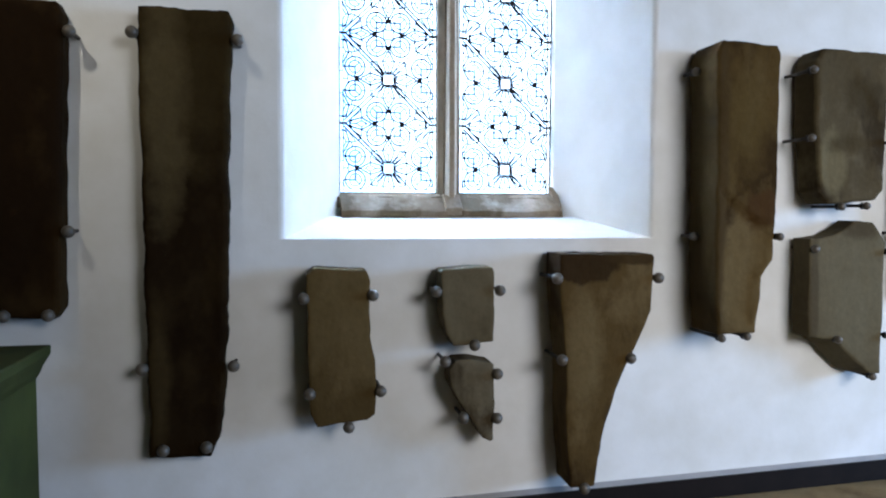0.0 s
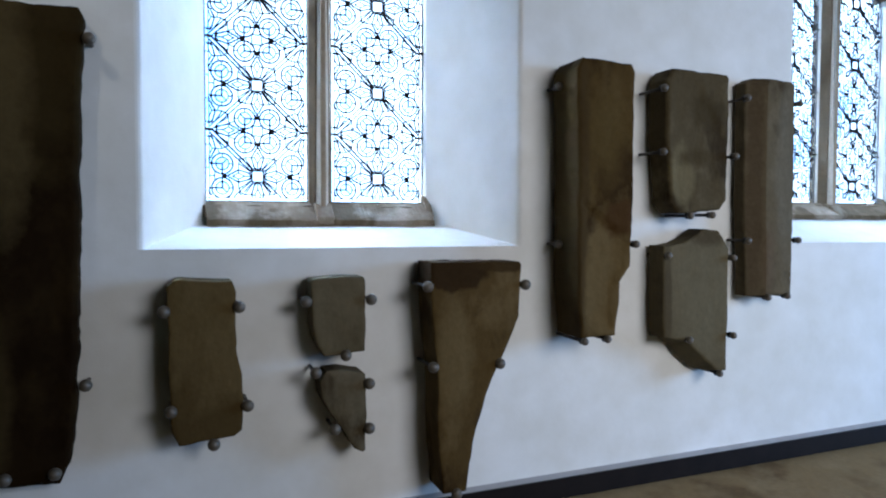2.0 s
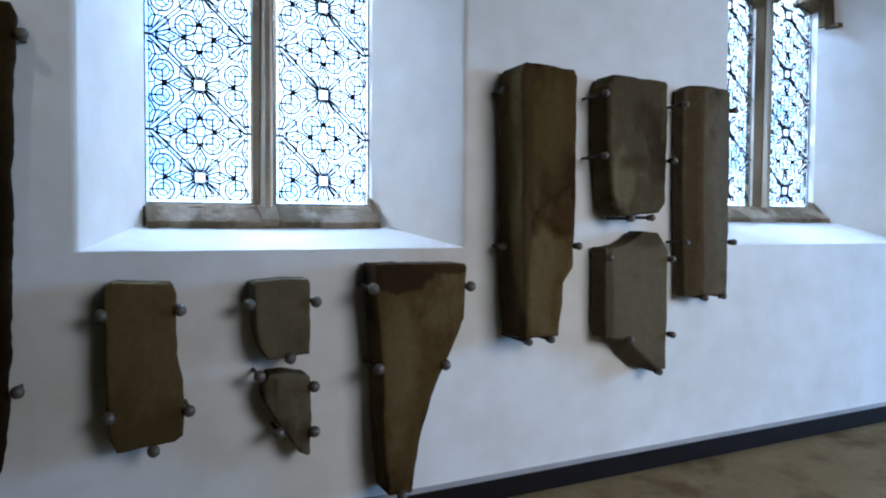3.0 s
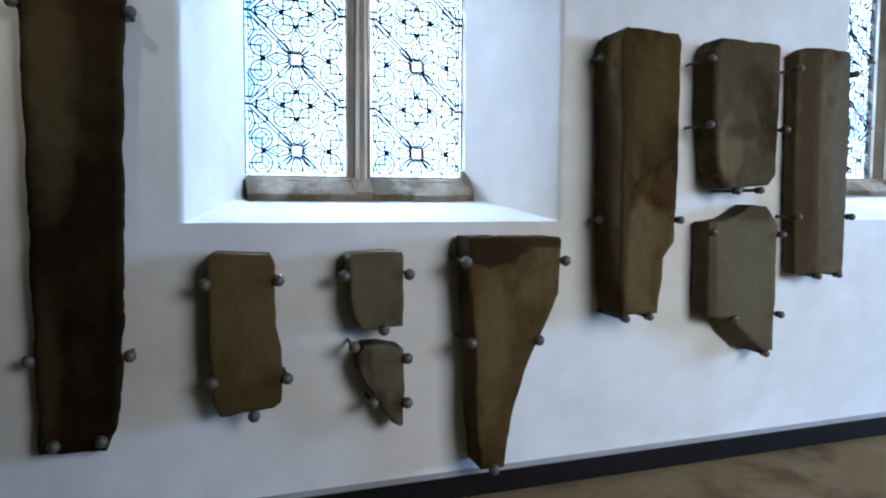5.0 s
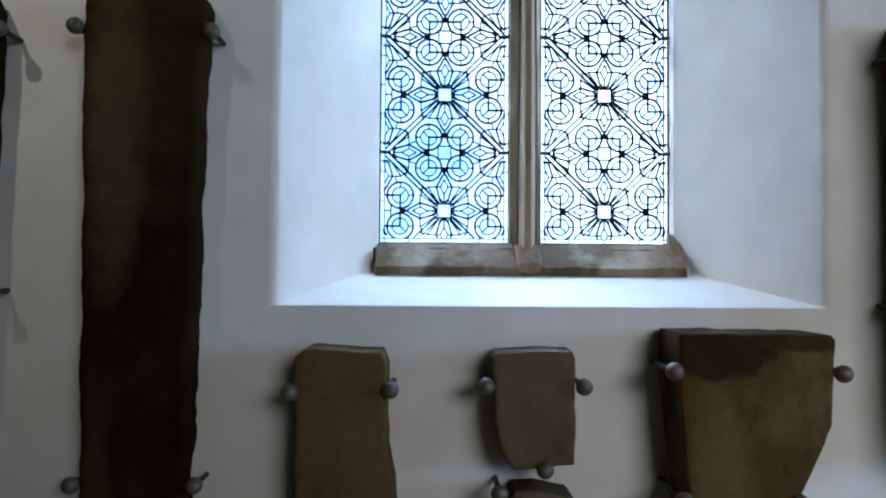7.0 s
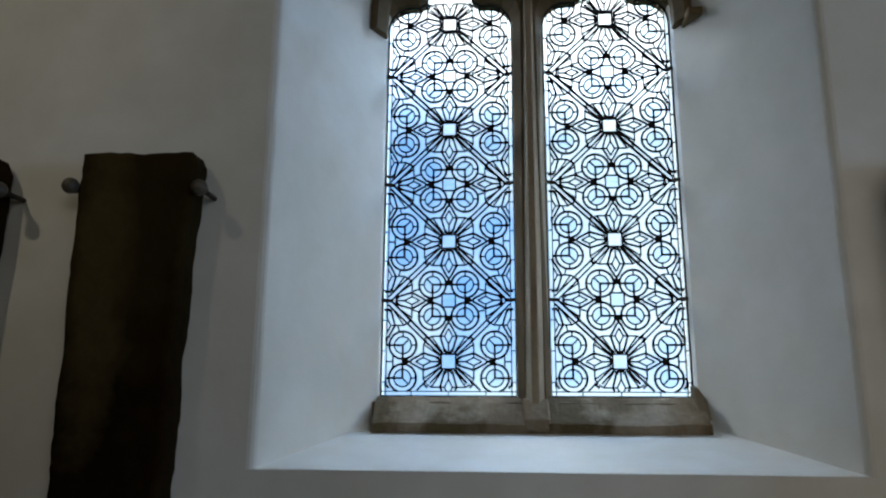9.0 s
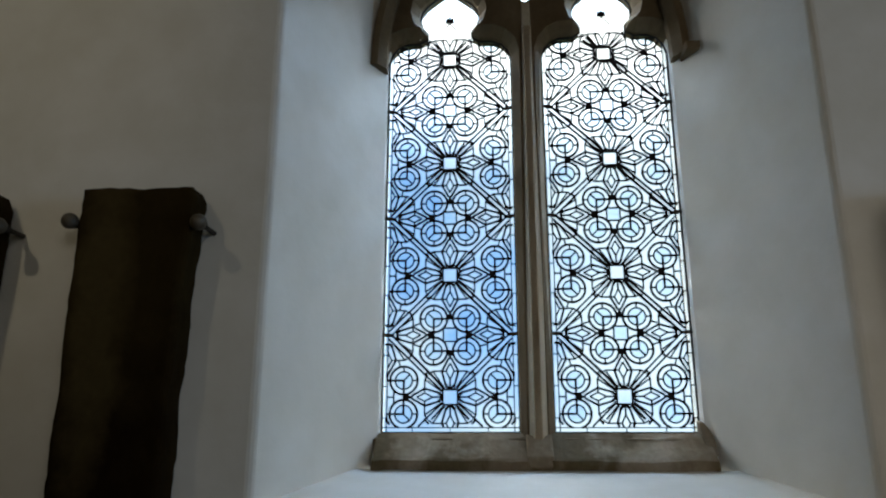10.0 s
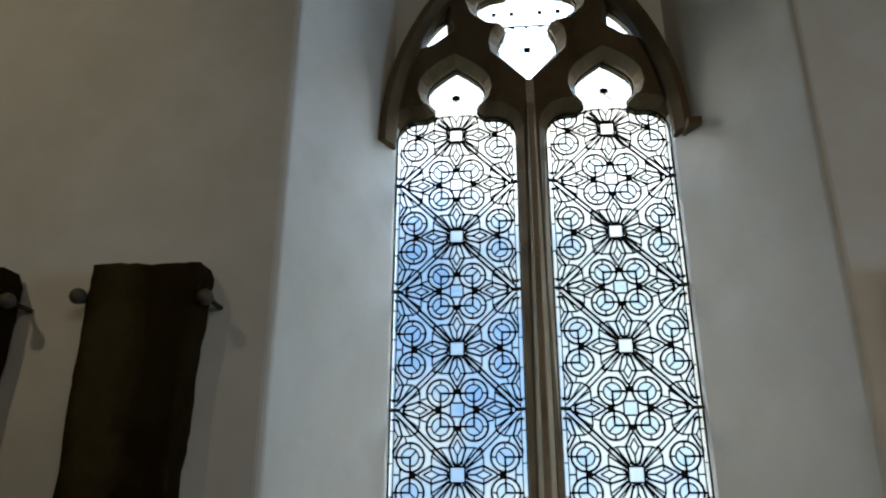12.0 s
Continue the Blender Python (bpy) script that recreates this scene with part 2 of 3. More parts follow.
def sky_glow():
    """A bright, lightly clouded sky outside the windows."""
    mat = bpy.data.materials.new("bright_sky")
    mat.use_nodes = True
    tree = mat.node_tree
    tree.nodes.clear()
    out, glow = tree.nodes.new("ShaderNodeOutputMaterial"), tree.nodes.new("ShaderNodeEmission")
    cloud = noise_node(tree, 0.16, 3, 0.5, (1, 1, 1.3), seeded=False)
    cloud.inputs["W"].default_value = 3.1
    spot_at, part_of = tree.nodes.new("ShaderNodeTexCoord"), tree.nodes.new("ShaderNodeSeparateXYZ")
    tree.links.new(spot_at.outputs["Object"], part_of.inputs[0])
    across = tree.nodes.new("ShaderNodeMapRange")
    for socket, value in (("From Min", -8.0), ("From Max", 4.0), ("To Min", -0.2), ("To Max", 0.13)):
        across.inputs[socket].default_value = value
    tree.links.new(part_of.outputs["X"], across.inputs["Value"])
    total = tree.nodes.new("ShaderNodeMath")
    tree.links.new(cloud.outputs["Fac"], total.inputs[0])
    tree.links.new(across.outputs[0], total.inputs[1])
    tint = ramp(tree, total.outputs[0], [(0.36, (0.3, 0.57, 1.0)), (0.6, (0.68, 0.86, 1.0))])
    place, split = tree.nodes.new("ShaderNodeTexCoord"), tree.nodes.new("ShaderNodeSeparateXYZ")
    tree.links.new(place.outputs["Object"], split.inputs[0])
    # stronger with height, so that its glow washes over the upper leads like glare
    rise = tree.nodes.new("ShaderNodeMapRange")
    for socket, value in (("From Min", 15.0), ("From Max", 28.0), ("To Min", 4.6), ("To Max", 36.0)):
        rise.inputs[socket].default_value = value
    rise.interpolation_type = "SMOOTHSTEP"
    tree.links.new(split.outputs["Z"], rise.inputs["Value"])
    pale = tree.nodes.new("ShaderNodeMapRange")           # whiter and warmer with height, to warm the light on the jambs
    for socket, value in (("From Min", 15.0), ("From Max", 27.0), ("To Min", 0.0), ("To Max", 1.0)):
        pale.inputs[socket].default_value = value
    tree.links.new(split.outputs["Z"], pale.inputs["Value"])
    tree.links.new(blend(tree, "MIX", pale.outputs[0], tint.outputs["Color"], (1.0, 0.97, 0.92)), glow.inputs["Color"])
    side = tree.nodes.new("ShaderNodeMapRange")
    for socket, value in (("From Min", -4.0), ("From Max", 14.0), ("To Min", 1.0), ("To Max", 1.4)):
        side.inputs[socket].default_value = value
    tree.links.new(part_of.outputs["X"], side.inputs["Value"])
    power = tree.nodes.new("ShaderNodeMath")
    power.operation = "MULTIPLY"
    tree.links.new(rise.outputs[0], power.inputs[0])
    tree.links.new(side.outputs[0], power.inputs[1])
    tree.links.new(power.outputs[0], glow.inputs["Strength"])
    tree.links.new(glow.outputs[0], out.inputs["Surface"])
    return mat


SKY = sky_glow()


# ---- building helpers ----
def mesh_of(name, bm, mat, smooth=False):
    data = bpy.data.meshes.new(name)
    bmesh.ops.recalc_face_normals(bm, faces=bm.faces)
    bm.to_mesh(data)
    bm.free()
    data.materials.append(mat)
    if smooth:
        data.shade_smooth()
    return data


def part(name, bm, mat, parent=None, label="", smooth=False):
    ob = new(name, mesh_of(name, bm, mat, smooth))
    ob.parent = parent
    return tagged(ob, label) if label else ob


def setting(name, bm, mat, label, category, smooth=False):
    return tagged(part(name, bm, mat, None, "", smooth), label, category, "", "structure")


def add_box(bm, lo, hi, bevel=0.0):
    made = bmesh.ops.create_cube(bm, size=1.0)["verts"]
    for v in made:
        v.co = Vector([(a + b) / 2 + c * (b - a) for a, b, c in zip(lo, hi, v.co)])
    if bevel:
        edges = {e for v in made for e in v.link_edges}
        bmesh.ops.bevel(bm, geom=list(edges), offset=bevel, segments=2, affect="EDGES", profile=0.6)


def add_prism(bm, section, lo, hi, axis="z"):
    """A prism over a section: (x, y) drawn up z, or (y, z) drawn along x."""
    def point(p, h):
        return (p[0], p[1], h) if axis == "z" else (h, p[0], p[1])
    rings = [[bm.verts.new(point(p, h)) for p in section] for h in (lo, hi)]
    n = len(section)
    for i in range(n):
        bm.faces.new((rings[0][i], rings[0][(i + 1) % n], rings[1][(i + 1) % n], rings[1][i]))
    bm.faces.new(rings[0])
    bm.faces.new(rings[1][::-1])


def grown(outline, by):
    """An outline (x, z), anticlockwise, moved outwards."""
    n, out = len(outline), []
    for i, (x, z) in enumerate(outline):
        a, b = outline[i - 1], outline[(i + 1) % n]
        d1 = Vector((x - a[0], z - a[1])).normalized()
        d2 = Vector((b[0] - x, b[1] - z)).normalized()
        normal = Vector((d1.y + d2.y, -d1.x - d2.x))
        normal = normal.normalized() if normal.length > 1e-6 else Vector((d1.y, -d1.x))
        out.append((x + normal.x * by, z + normal.y * by))
    return out


def flat_fill(bm, outline, holes, y):
    """A flat face with holes, at depth y."""
    data = bpy.data.curves.new("fill", "CURVE")
    data.dimensions, data.fill_mode = "2D", "BOTH"
    for ring in (outline, *holes):
        spline = data.splines.new("POLY")
        spline.points.add(len(ring) - 1)
        for p, (x, z) in zip(spline.points, ring):
            p.co = (x, z, 0, 1)
        spline.use_cyclic_u = True
    ob = new("fill", data)
    bpy.context.view_layer.update()
    got = ob.evaluated_get(bpy.context.evaluated_depsgraph_get()).to_mesh()
    verts = [bm.verts.new((v.co.x, y, v.co.y)) for v in got.vertices]
    for face in got.polygons:
        bm.faces.new([verts[i] for i in face.vertices])
    ob.to_mesh_clear()
    bpy.data.objects.remove(ob)
    bpy.data.curves.remove(data)


def loft(bm, rings):
    """Bands between rings of equal count, each a list of 3D points."""
    made = [[bm.verts.new(p) for p in ring] for ring in rings]
    for one, two in zip(made, made[1:]):
        for i in range(len(one)):
            j = (i + 1) % len(one)
            bm.faces.new((one[i], one[j], two[j], two[i]))


def at_depth(ring, y):
    return [(x, y, z) for x, z in ring]


# ---- the room ----
def ground_level(x):
    """The old floor rises gently along the wall."""
    return 0.026 * x - 0.012


def follow_floor(bm):
    for v in bm.verts:
        v.co.z += ground_level(v.co.x)


W1, W2 = 0.0, 3.83                     # middles of the two windows
SILL, HEAD, TOP, BACK = 1.445, 4.75, 5.4, 0.75
OPEN_L, OPEN_R, JAMB, SPLAY = -0.94, 0.975, 0.638, 0.6
bm = bmesh.new()
add_box(bm, (-7, 0, -0.3), (9, BACK, SILL))
edges = [-7] + [v for w in (W1, W2) for v in (w + OPEN_L, w + OPEN_R)] + [9]
for k in range(3):
    a, b = edges[2 * k], edges[2 * k + 1]
    section = [(a, 0), (b, 0)]
    if k < 2:
        inner = W1 - JAMB if k == 0 else W2 - 0.547
        section += [(inner, SPLAY), (inner, BACK)]
    else:
        section += [(b, BACK)]
    if k > 0:
        inner = W1 + JAMB if k == 1 else W2 + 0.627
        section += [(inner, BACK), (inner, SPLAY)]
    else:
        section += [(a, BACK)]
    add_prism(bm, section, SILL, HEAD)
add_box(bm, (-7, 0, HEAD), (9, BACK, TOP))
bmesh.ops.remove_doubles(bm, verts=bm.verts, dist=0.0001)
round_off = [e for e in bm.edges if abs(e.verts[0].co.y) < 0.001 and abs(e.verts[1].co.y) < 0.001
             and abs(e.verts[0].co.x - e.verts[1].co.x) < 0.001 and -6 < e.verts[0].co.x < 8
             and min(v.co.z for v in e.verts) > SILL - 0.01 and max(v.co.z for v in e.verts) < HEAD + 0.01]
bmesh.ops.bevel(bm, geom=round_off, offset=0.02, segments=3, affect="EDGES", profile=0.5)
setting("wall_north", bm, WHITEWASH, "whitewashed plaster wall with deep splayed window openings", "wall")

bm = bmesh.new()
add_box(bm, (-7, -7, -0.2), (9, BACK, 0))
follow_floor(bm)
setting("floor", bm, FLOORING, "worn brown stone floor", "floor")
# unseen ceiling and outer walls, kept dark so that little light bounces back
bm = bmesh.new()
add_box(bm, (-7.3, -7.3, TOP), (9.3, BACK, TOP + 0.2))
setting("ceiling", bm, UNSEEN_CEILING, "unseen dark ceiling, added to close the room with little bounce", "ceiling")
bm = bmesh.new()
add_box(bm, (-7.3, -7.3, -0.3), (-7, BACK, TOP))
setting("wall_west", bm, UNSEEN_STONE, "unseen dark end wall, added to close the room with little bounce", "wall")
# the gap in this unseen wall is only there for the added east lamp
bm = bmesh.new()
for y0, y1 in ((-7.3, -4.7), (-1.7, BACK)):
    add_box(bm, (9, y0, -0.3), (9.3, y1, TOP))
for z0, z1 in ((-0.3, 1.0), (3.4, TOP)):
    add_box(bm, (9, -4.7, z0), (9.3, -1.7, z1))
setting("wall_east", bm, UNSEEN_STONE, "unseen dark end wall with an opening added for a lamp", "wall")
bm = bmesh.new()
for x0, x1 in ((-7, 1.2), (4.4, 9)):
    add_box(bm, (x0, -7.3, -0.3), (x1, -7, TOP))
for x0, x1 in ((1.2, 4.4),):
    add_box(bm, (x0, -7.3, -0.3), (x1, -7, 2.2))
    add_box(bm, (x0, -7.3, 4.5), (x1, -7, TOP))
setting("wall_south", bm, UNSEEN_STONE, "unseen dark wall with one window opening, added to close the room", "wall")

bm = bmesh.new()
add_box(bm, (-7, -0.05, 0), (9, 0, 0.118), 0.004)
follow_floor(bm)
setting("baseboard", bm, SKIRT, "black stained skirting along the wall foot", "skirting")
# the skirting's lit top edge, put in as a thin grey strip
bm = bmesh.new()
add_prism(bm, [(-0.044, 0.118), (0, 0.118), (0, 0.131), (-0.01, 0.13), (-0.044, 0.121)], -7, 9, "x")
follow_floor(bm)
setting("trim", bm, LIT_TOP_GREY, "grey sloping strip on the black skirting, its lit top put into colour", "ledge")

bm = bmesh.new()
bm.faces.new([bm.verts.new(p) for p in ((-60, 34, -12), (60, 34, -12), (60, 34, 60), (-60, 34, 60))])
setting("backdrop", bm, SKY, "bright lightly clouded sky", "sky")
bm = bmesh.new()
add_box(bm, (-60, BACK, -0.6), (60, 34, -0.4))
setting("ground", bm, plain("lawn", (0.05, 0.08, 0.025), 0.9, 0, 0.3, 2, 0.02), "green lawn outside the windows", "lawn")


# ---- the windows ----
def mirrored(right):
    """An anticlockwise outline from its right half, bottom to top; the middle top point comes last."""
    return right + [(-x, z) for x, z in reversed(right[:-1])]


GLASS_Y, FRONT_Y = 0.66, 0.57
HALF, FOOT = 0.285, 1.686
LIGHT = mirrored([(HALF, FOOT), (HALF, 3.36), (0.272, 3.405), (0.24, 3.443), (0.2, 3.46), (0.14, 3.462), (0.105, 3.482),
                  (0.106, 3.508), (0.13, 3.537), (0.141, 3.58), (0.133, 3.622), (0.108, 3.657), (0.06, 3.697), (0, 3.738)])
DAGGER = [(0, 3.635), (0.14, 3.79), (0.145, 3.83), (0.135, 3.88), (0.105, 3.94), (0.12, 3.968), (0.19, 3.985), (0.24, 4.03), (0.255, 4.08),
          (0.235, 4.12), (0.18, 4.15), (0.11, 4.16), (0.085, 4.18), (0.08, 4.22), (0.05, 4.27), (0, 4.32)]
DAGGER = DAGGER + [(-x, z) for x, z in reversed(DAGGER[1:-1])]
MOUCHETTE = [(0.39, 3.925), (0.47, 3.87), (0.545, 3.815), (0.505, 3.92), (0.45, 3.995), (0.395, 4.05)]


def pointed(half, foot, spring, rise, steps=14):
    """A two-centred arch, anticlockwise."""
    c = (rise * rise - half * half) / (2 * half)
    r = half + c
    top = math.asin(rise / r)
    right = [(half, foot)] + [(r * math.cos(top * k / steps) - c, spring + r * math.sin(top * k / steps)) for k in range(steps + 1)]
    return mirrored(right)


def shifted(ring, dx, dz=0.0):
    return [(x + dx, z + dz) for x, z in ring]


def inside(p, ring):
    x, z = p
    hit = False
    for (x1, z1), (x2, z2) in zip(ring, ring[1:] + ring[:1]):
        if (z1 > z) != (z2 > z) and x < (x2 - x1) * (z - z1) / (z2 - z1) + x1:
            hit = not hit
    return hit


def add_bar(bm, a, b, wide, y=GLASS_Y, thick=0.007):
    """A came between two points (x, z): a low bar, proud on both faces of the glass."""
    d = Vector((b[0] - a[0], b[1] - a[1]))
    if d.length < 1e-5:
        return
    d.normalize()
    n = Vector((-d.y, d.x)) * wide / 2
    rings = []
    for p in (a, b):
        rings.append([bm.verts.new((p[0] + s * n.x, y + q, p[1] + s * n.y)) for s, q in ((1, thick / 2), (1, -thick / 2), (-1, -thick / 2), (-1, thick / 2))])
    for i in range(4):
        j = (i + 1) % 4
        bm.faces.new((rings[0][i], rings[0][j], rings[1][j], rings[1][i]))
    bm.faces.new(rings[0])
    bm.faces.new(rings[1][::-1])


TILE = 0.513                           # from one star to the next
STAR = 1.83                            # height of the lowest star
U = TILE / 200.0


def pattern():
    """The strokes of one repeat round a star at (0, 0), in two-hundredths of a repeat: (points, width)."""
    thin, mid, bold = 2.6, 3.6, 4.3
    strokes = []

    def circle(cx, cz, r, w):
        strokes.append(([(cx + r * math.cos(math.tau * k / 20), cz + r * math.sin(math.tau * k / 20)) for k in range(21)], w))

    def roundel(cx, cz, inx, inz):
        circle(cx, cz, 22.5, 3.8)
        circle(cx, cz, 14, thin)
        for k in range(4):
            a = math.tau * k / 4
            strokes.append(([(cx + 14 * math.cos(a), cz + 14 * math.sin(a)), (cx + 22 * math.cos(a), cz + 22 * math.sin(a))], thin))
        strokes.append(([(cx, cz), (cx - 10 * inx, cz - 10 * inz)], thin))

    def kite(px, pz, dx, dz, sides=(1, -1), tip=7.0):
        """A long kite with a lozenge in it, pointing along (dx, dz) from a star at (px, pz), with the bars that tie its shoulders to the lattice."""
        def q(along, side):
            return (px + dx * along - dz * side, pz + dz * along + dx * side)
        for s in sides:
            strokes.append(([q(15, 6 * s), q(41, 13.5 * s), q(62, 2 * s)], mid))
            strokes.append(([q(28, 0), q(41, 6.5 * s), q(54, 0)], thin))
            strokes.append(([q(41, 6.5 * s), q(41, 28 * s), q(36, 35 * s)], thin))
            strokes.append(([q(14, 9 * s), q(41, 28 * s)], thin))
            strokes.append(([q(13, 3 * s), q(20, 6 * s)], 3.6))
        strokes.append(([q(13, 0), q(17, 0)], 9.0))
        strokes.append(([q(17, 0), q(28, 0)], 3.0))
        strokes.append(([q(60, 0), q(67, 0)], 4.5))
        strokes.append(([q(66, 0), q(75, 0)], tip))

    def link(px, pz, dx, dz):
        """The fan between a small square and the tip of a kite."""
        for s in (1, -1):
            strokes.append(([(px + dx * 11 - dz * 11 * s, pz + dz * 11 + dx * 11 * s), (px + dx * 22 - dz * 4 * s, pz + dz * 22 + dx * 4 * s)], thin))
        strokes.append(([(px + dx * 11 - dz * 11, pz + dz * 11 + dx * 11), (px + dx * 11 + dz * 11, pz + dz * 11 - dx * 11)], thin))

    for sx in (1, -1):
        for sz in (1, -1):
            heavy = sx * sz < 0
            # the double lattice bars, with the cross bars between them
            strokes.append(([(sx * 11, sz * 14), (sx * 30, sz * 35), (sx * 96, sz * 100)], bold if heavy else 3.0))
            strokes.append(([(sx * 14, sz * 11), (sx * 35, sz * 30), (sx * 101, sz * 94)], mid if heavy else 3.0))
            for at in (38, 65):
                strokes.append(([(sx * (at - 4), sz * (at + 4)), (sx * (at + 4), sz * (at - 4))], mid))
            # side roundels and the square that links them
            roundel(sx * 75, sz * 26.5, sx, -sz)
            strokes.append(([(sx * 102, sz * 26.5), (sx * 75, sz * 26.5), (sx * 75, 0)], mid))
            # roundels round the middle square, between two stars
            roundel(sx * 27, sz * 73.5, -sx, sz)
            strokes.append(([(sx * 27, sz * 100), (sx * 27, sz * 73.5), (0, sz * 73.5)], mid))
            # kites of the stars on the border, cut by it
            kite(sx * 102, sz * 100, 0, -sz, (-sx * sz,), 3.0)
            strokes.append(([(sx * 84, sz * 59), (sx * 81, sz * 48)], thin))
            strokes.append(([(sx * 59, sz * 84), (sx * 48, sz * 81)], thin))
        kite(0, 0, 0, sx)
        kite(0, 0, sx, 0)
        kite(102 * sx, 100, -sx, 0, (1, -1))
        link(0, 100, sx, 0)
        link(102 * sx, 0, -sx, 0)
        link(0, sx * 100, 0, -sx)
        # the star's frame
        strokes.append(([(-13, sx * 12), (13, sx * 12)], 3.4))
        strokes.append(([(sx * 12, -13), (sx * 12, 13)], 3.4))
        strokes.append(([(sx * 92, 100), (sx * 106, 100)], 6.0))
        strokes.append(([(sx * 92, 0), (sx * 102, 0)], thin))
    return strokes


STROKES = pattern()


def leading(mid_x, dz):
    """All the cames of one light."""
    bm = bmesh.new()
    rim = grown(LIGHT, -0.004)
    for row in range(-1, 4):
        base = STAR + row * TILE
        for points, wide in STROKES:
            for (x1, z1), (x2, z2) in zip(points, points[1:]):
                if max(z1, z2) > 150 or row == 3 and max(z1, z2) > 46:
                    continue
                steps = 1 if max(abs(x1 - x2), abs(z1 - z2)) < 12 else 4
                for k in range(steps):
                    a = [(x1 + (x2 - x1) * k / steps) * U, base + (z1 + (z2 - z1) * k / steps) * U]
                    b = [(x1 + (x2 - x1) * (k + 1) / steps) * U, base + (z1 + (z2 - z1) * (k + 1) / steps) * U]
                    if inside(a, rim) and inside(b, rim) and min(a[1], b[1]) > FOOT + 0.02:
                        add_bar(bm, (mid_x + a[0], a[1] + dz), (mid_x + b[0], b[1] + dz), wide * U)
    for a, b, w in (((-0.02, 3.575), (0.02, 3.575), 0.026), ((0, 3.66), (0, 3.735), 0.004), ((0, 3.588), (-0.035, 3.63), 0.0022), ((0, 3.588), (0.035, 3.63), 0.0022),
                    ((0, 3.56), (-0.035, 3.52), 0.003), ((0, 3.56), (0.035, 3.52), 0.003), ((-0.035, 3.52), (-0.03, 3.46), 0.003), ((0.035, 3.52), (0.03, 3.46), 0.003)):
        add_bar(bm, (mid_x + a[0], a[1] + dz), (mid_x + b[0], b[1] + dz), w)
    for s in (1, -1):                  # border strips with their cross cames
        add_bar(bm, (mid_x + s * 102 * U, FOOT + dz), (mid_x + s * 102 * U, 3.43 + dz), 1.8 * U)
        for k in range(14):
            z = FOOT + 0.06 + k * TILE / 4
            if z < 3.38:
                add_bar(bm, (mid_x + s * 102 * U, z + dz), (mid_x + s * HALF, z + dz), 1.7 * U)
    add_bar(bm, (mid_x - HALF, FOOT + 0.022 + dz), (mid_x + HALF, FOOT + 0.022 + dz), 1.8 * U)
    for k in (-1, 0, 1):
        add_bar(bm, (mid_x + k * 0.155, FOOT + dz), (mid_x + k * 0.155, FOOT + 0.022 + dz), 1.7 * U)
    inner = shifted(rim, mid_x, dz)
    for a, b in zip(inner, inner[1:] + inner[:1]):
        add_bar(bm, a, b, 3.0 * U)
    return bm


def sheet(ring, y=GLASS_Y, thick=0.003):
    bm = bmesh.new()
    front = [bm.verts.new((x, y - thick / 2, z)) for x, z in ring]
    back = [bm.verts.new((x, y + thick / 2, z)) for x, z in ring]
    bm.faces.new(front)
    bm.faces.new(back[::-1])
    for i in range(len(ring)):
        j = (i + 1) % len(ring)
        bm.faces.new((front[i], front[j], back[j], back[i]))
    return bm


def pane(name, ring, parent, mat=QUARRY, y=GLASS_Y, thick=0.003):
    ob = part(name, sheet(ring, y, thick), mat, parent)
    ob.visible_shadow = False
    return ob


def disc(r, count=18):
    return [(r * math.cos(math.tau * k / count), r * math.sin(math.tau * k / count)) for k in range(count)]


def quarry_mesh(name, ring, mat):
    return mesh_of(name, sheet(ring, 0.0, 0.006), mat)


AZURE = glass("pale_blue_quarry_glass", (0.78, 0.9, 1.0), 0.0)
ROUNDEL = quarry_mesh("roundel_quarry", disc(14 * U), AZURE)
SQUARE = quarry_mesh("square_quarry", [(-11 * U, -11 * U), (11 * U, -11 * U), (11 * U, 11 * U), (-11 * U, 11 * U)], AZURE)
STRIP = quarry_mesh("border_quarry", [(-5.0 * U, -TILE * 0.123), (5.0 * U, -TILE * 0.123), (5.0 * U, TILE * 0.123), (-5.0 * U, TILE * 0.123)], CLEAR)


def quarries(x, dz, parent):
    """The single quarries of one light that stand out in its pattern."""
    places = []
    for row in range(4):
        z = STAR + row * TILE
        for sx in (-1, 1):
            for sz in (-1, 1):
                places.append(("roundel_quarry", ROUNDEL, sx * 75 * U, z + sz * 26.5 * U))
                if row < 3:
                    places.append(("roundel_quarry", ROUNDEL, sx * 27 * U, z + (100 + sz * 26.5) * U))
        if row < 3:
            places.append(("square_quarry", SQUARE, 0.0, z + 100 * U))
    for k in range(13):
        z = FOOT + 0.06 + (k + 0.5) * TILE / 4
        for sx in (-1, 1):
            places.append(("border_quarry", STRIP, sx * 107 * U, z))
    for name, data, dx, z in places:
        if z > 3.4 and abs(dx) > 0.22:
            continue
        ob = new(name, data)
        ob.parent, ob.location, ob.visible_shadow = parent, (x + dx, GLASS_Y, z + dz), False


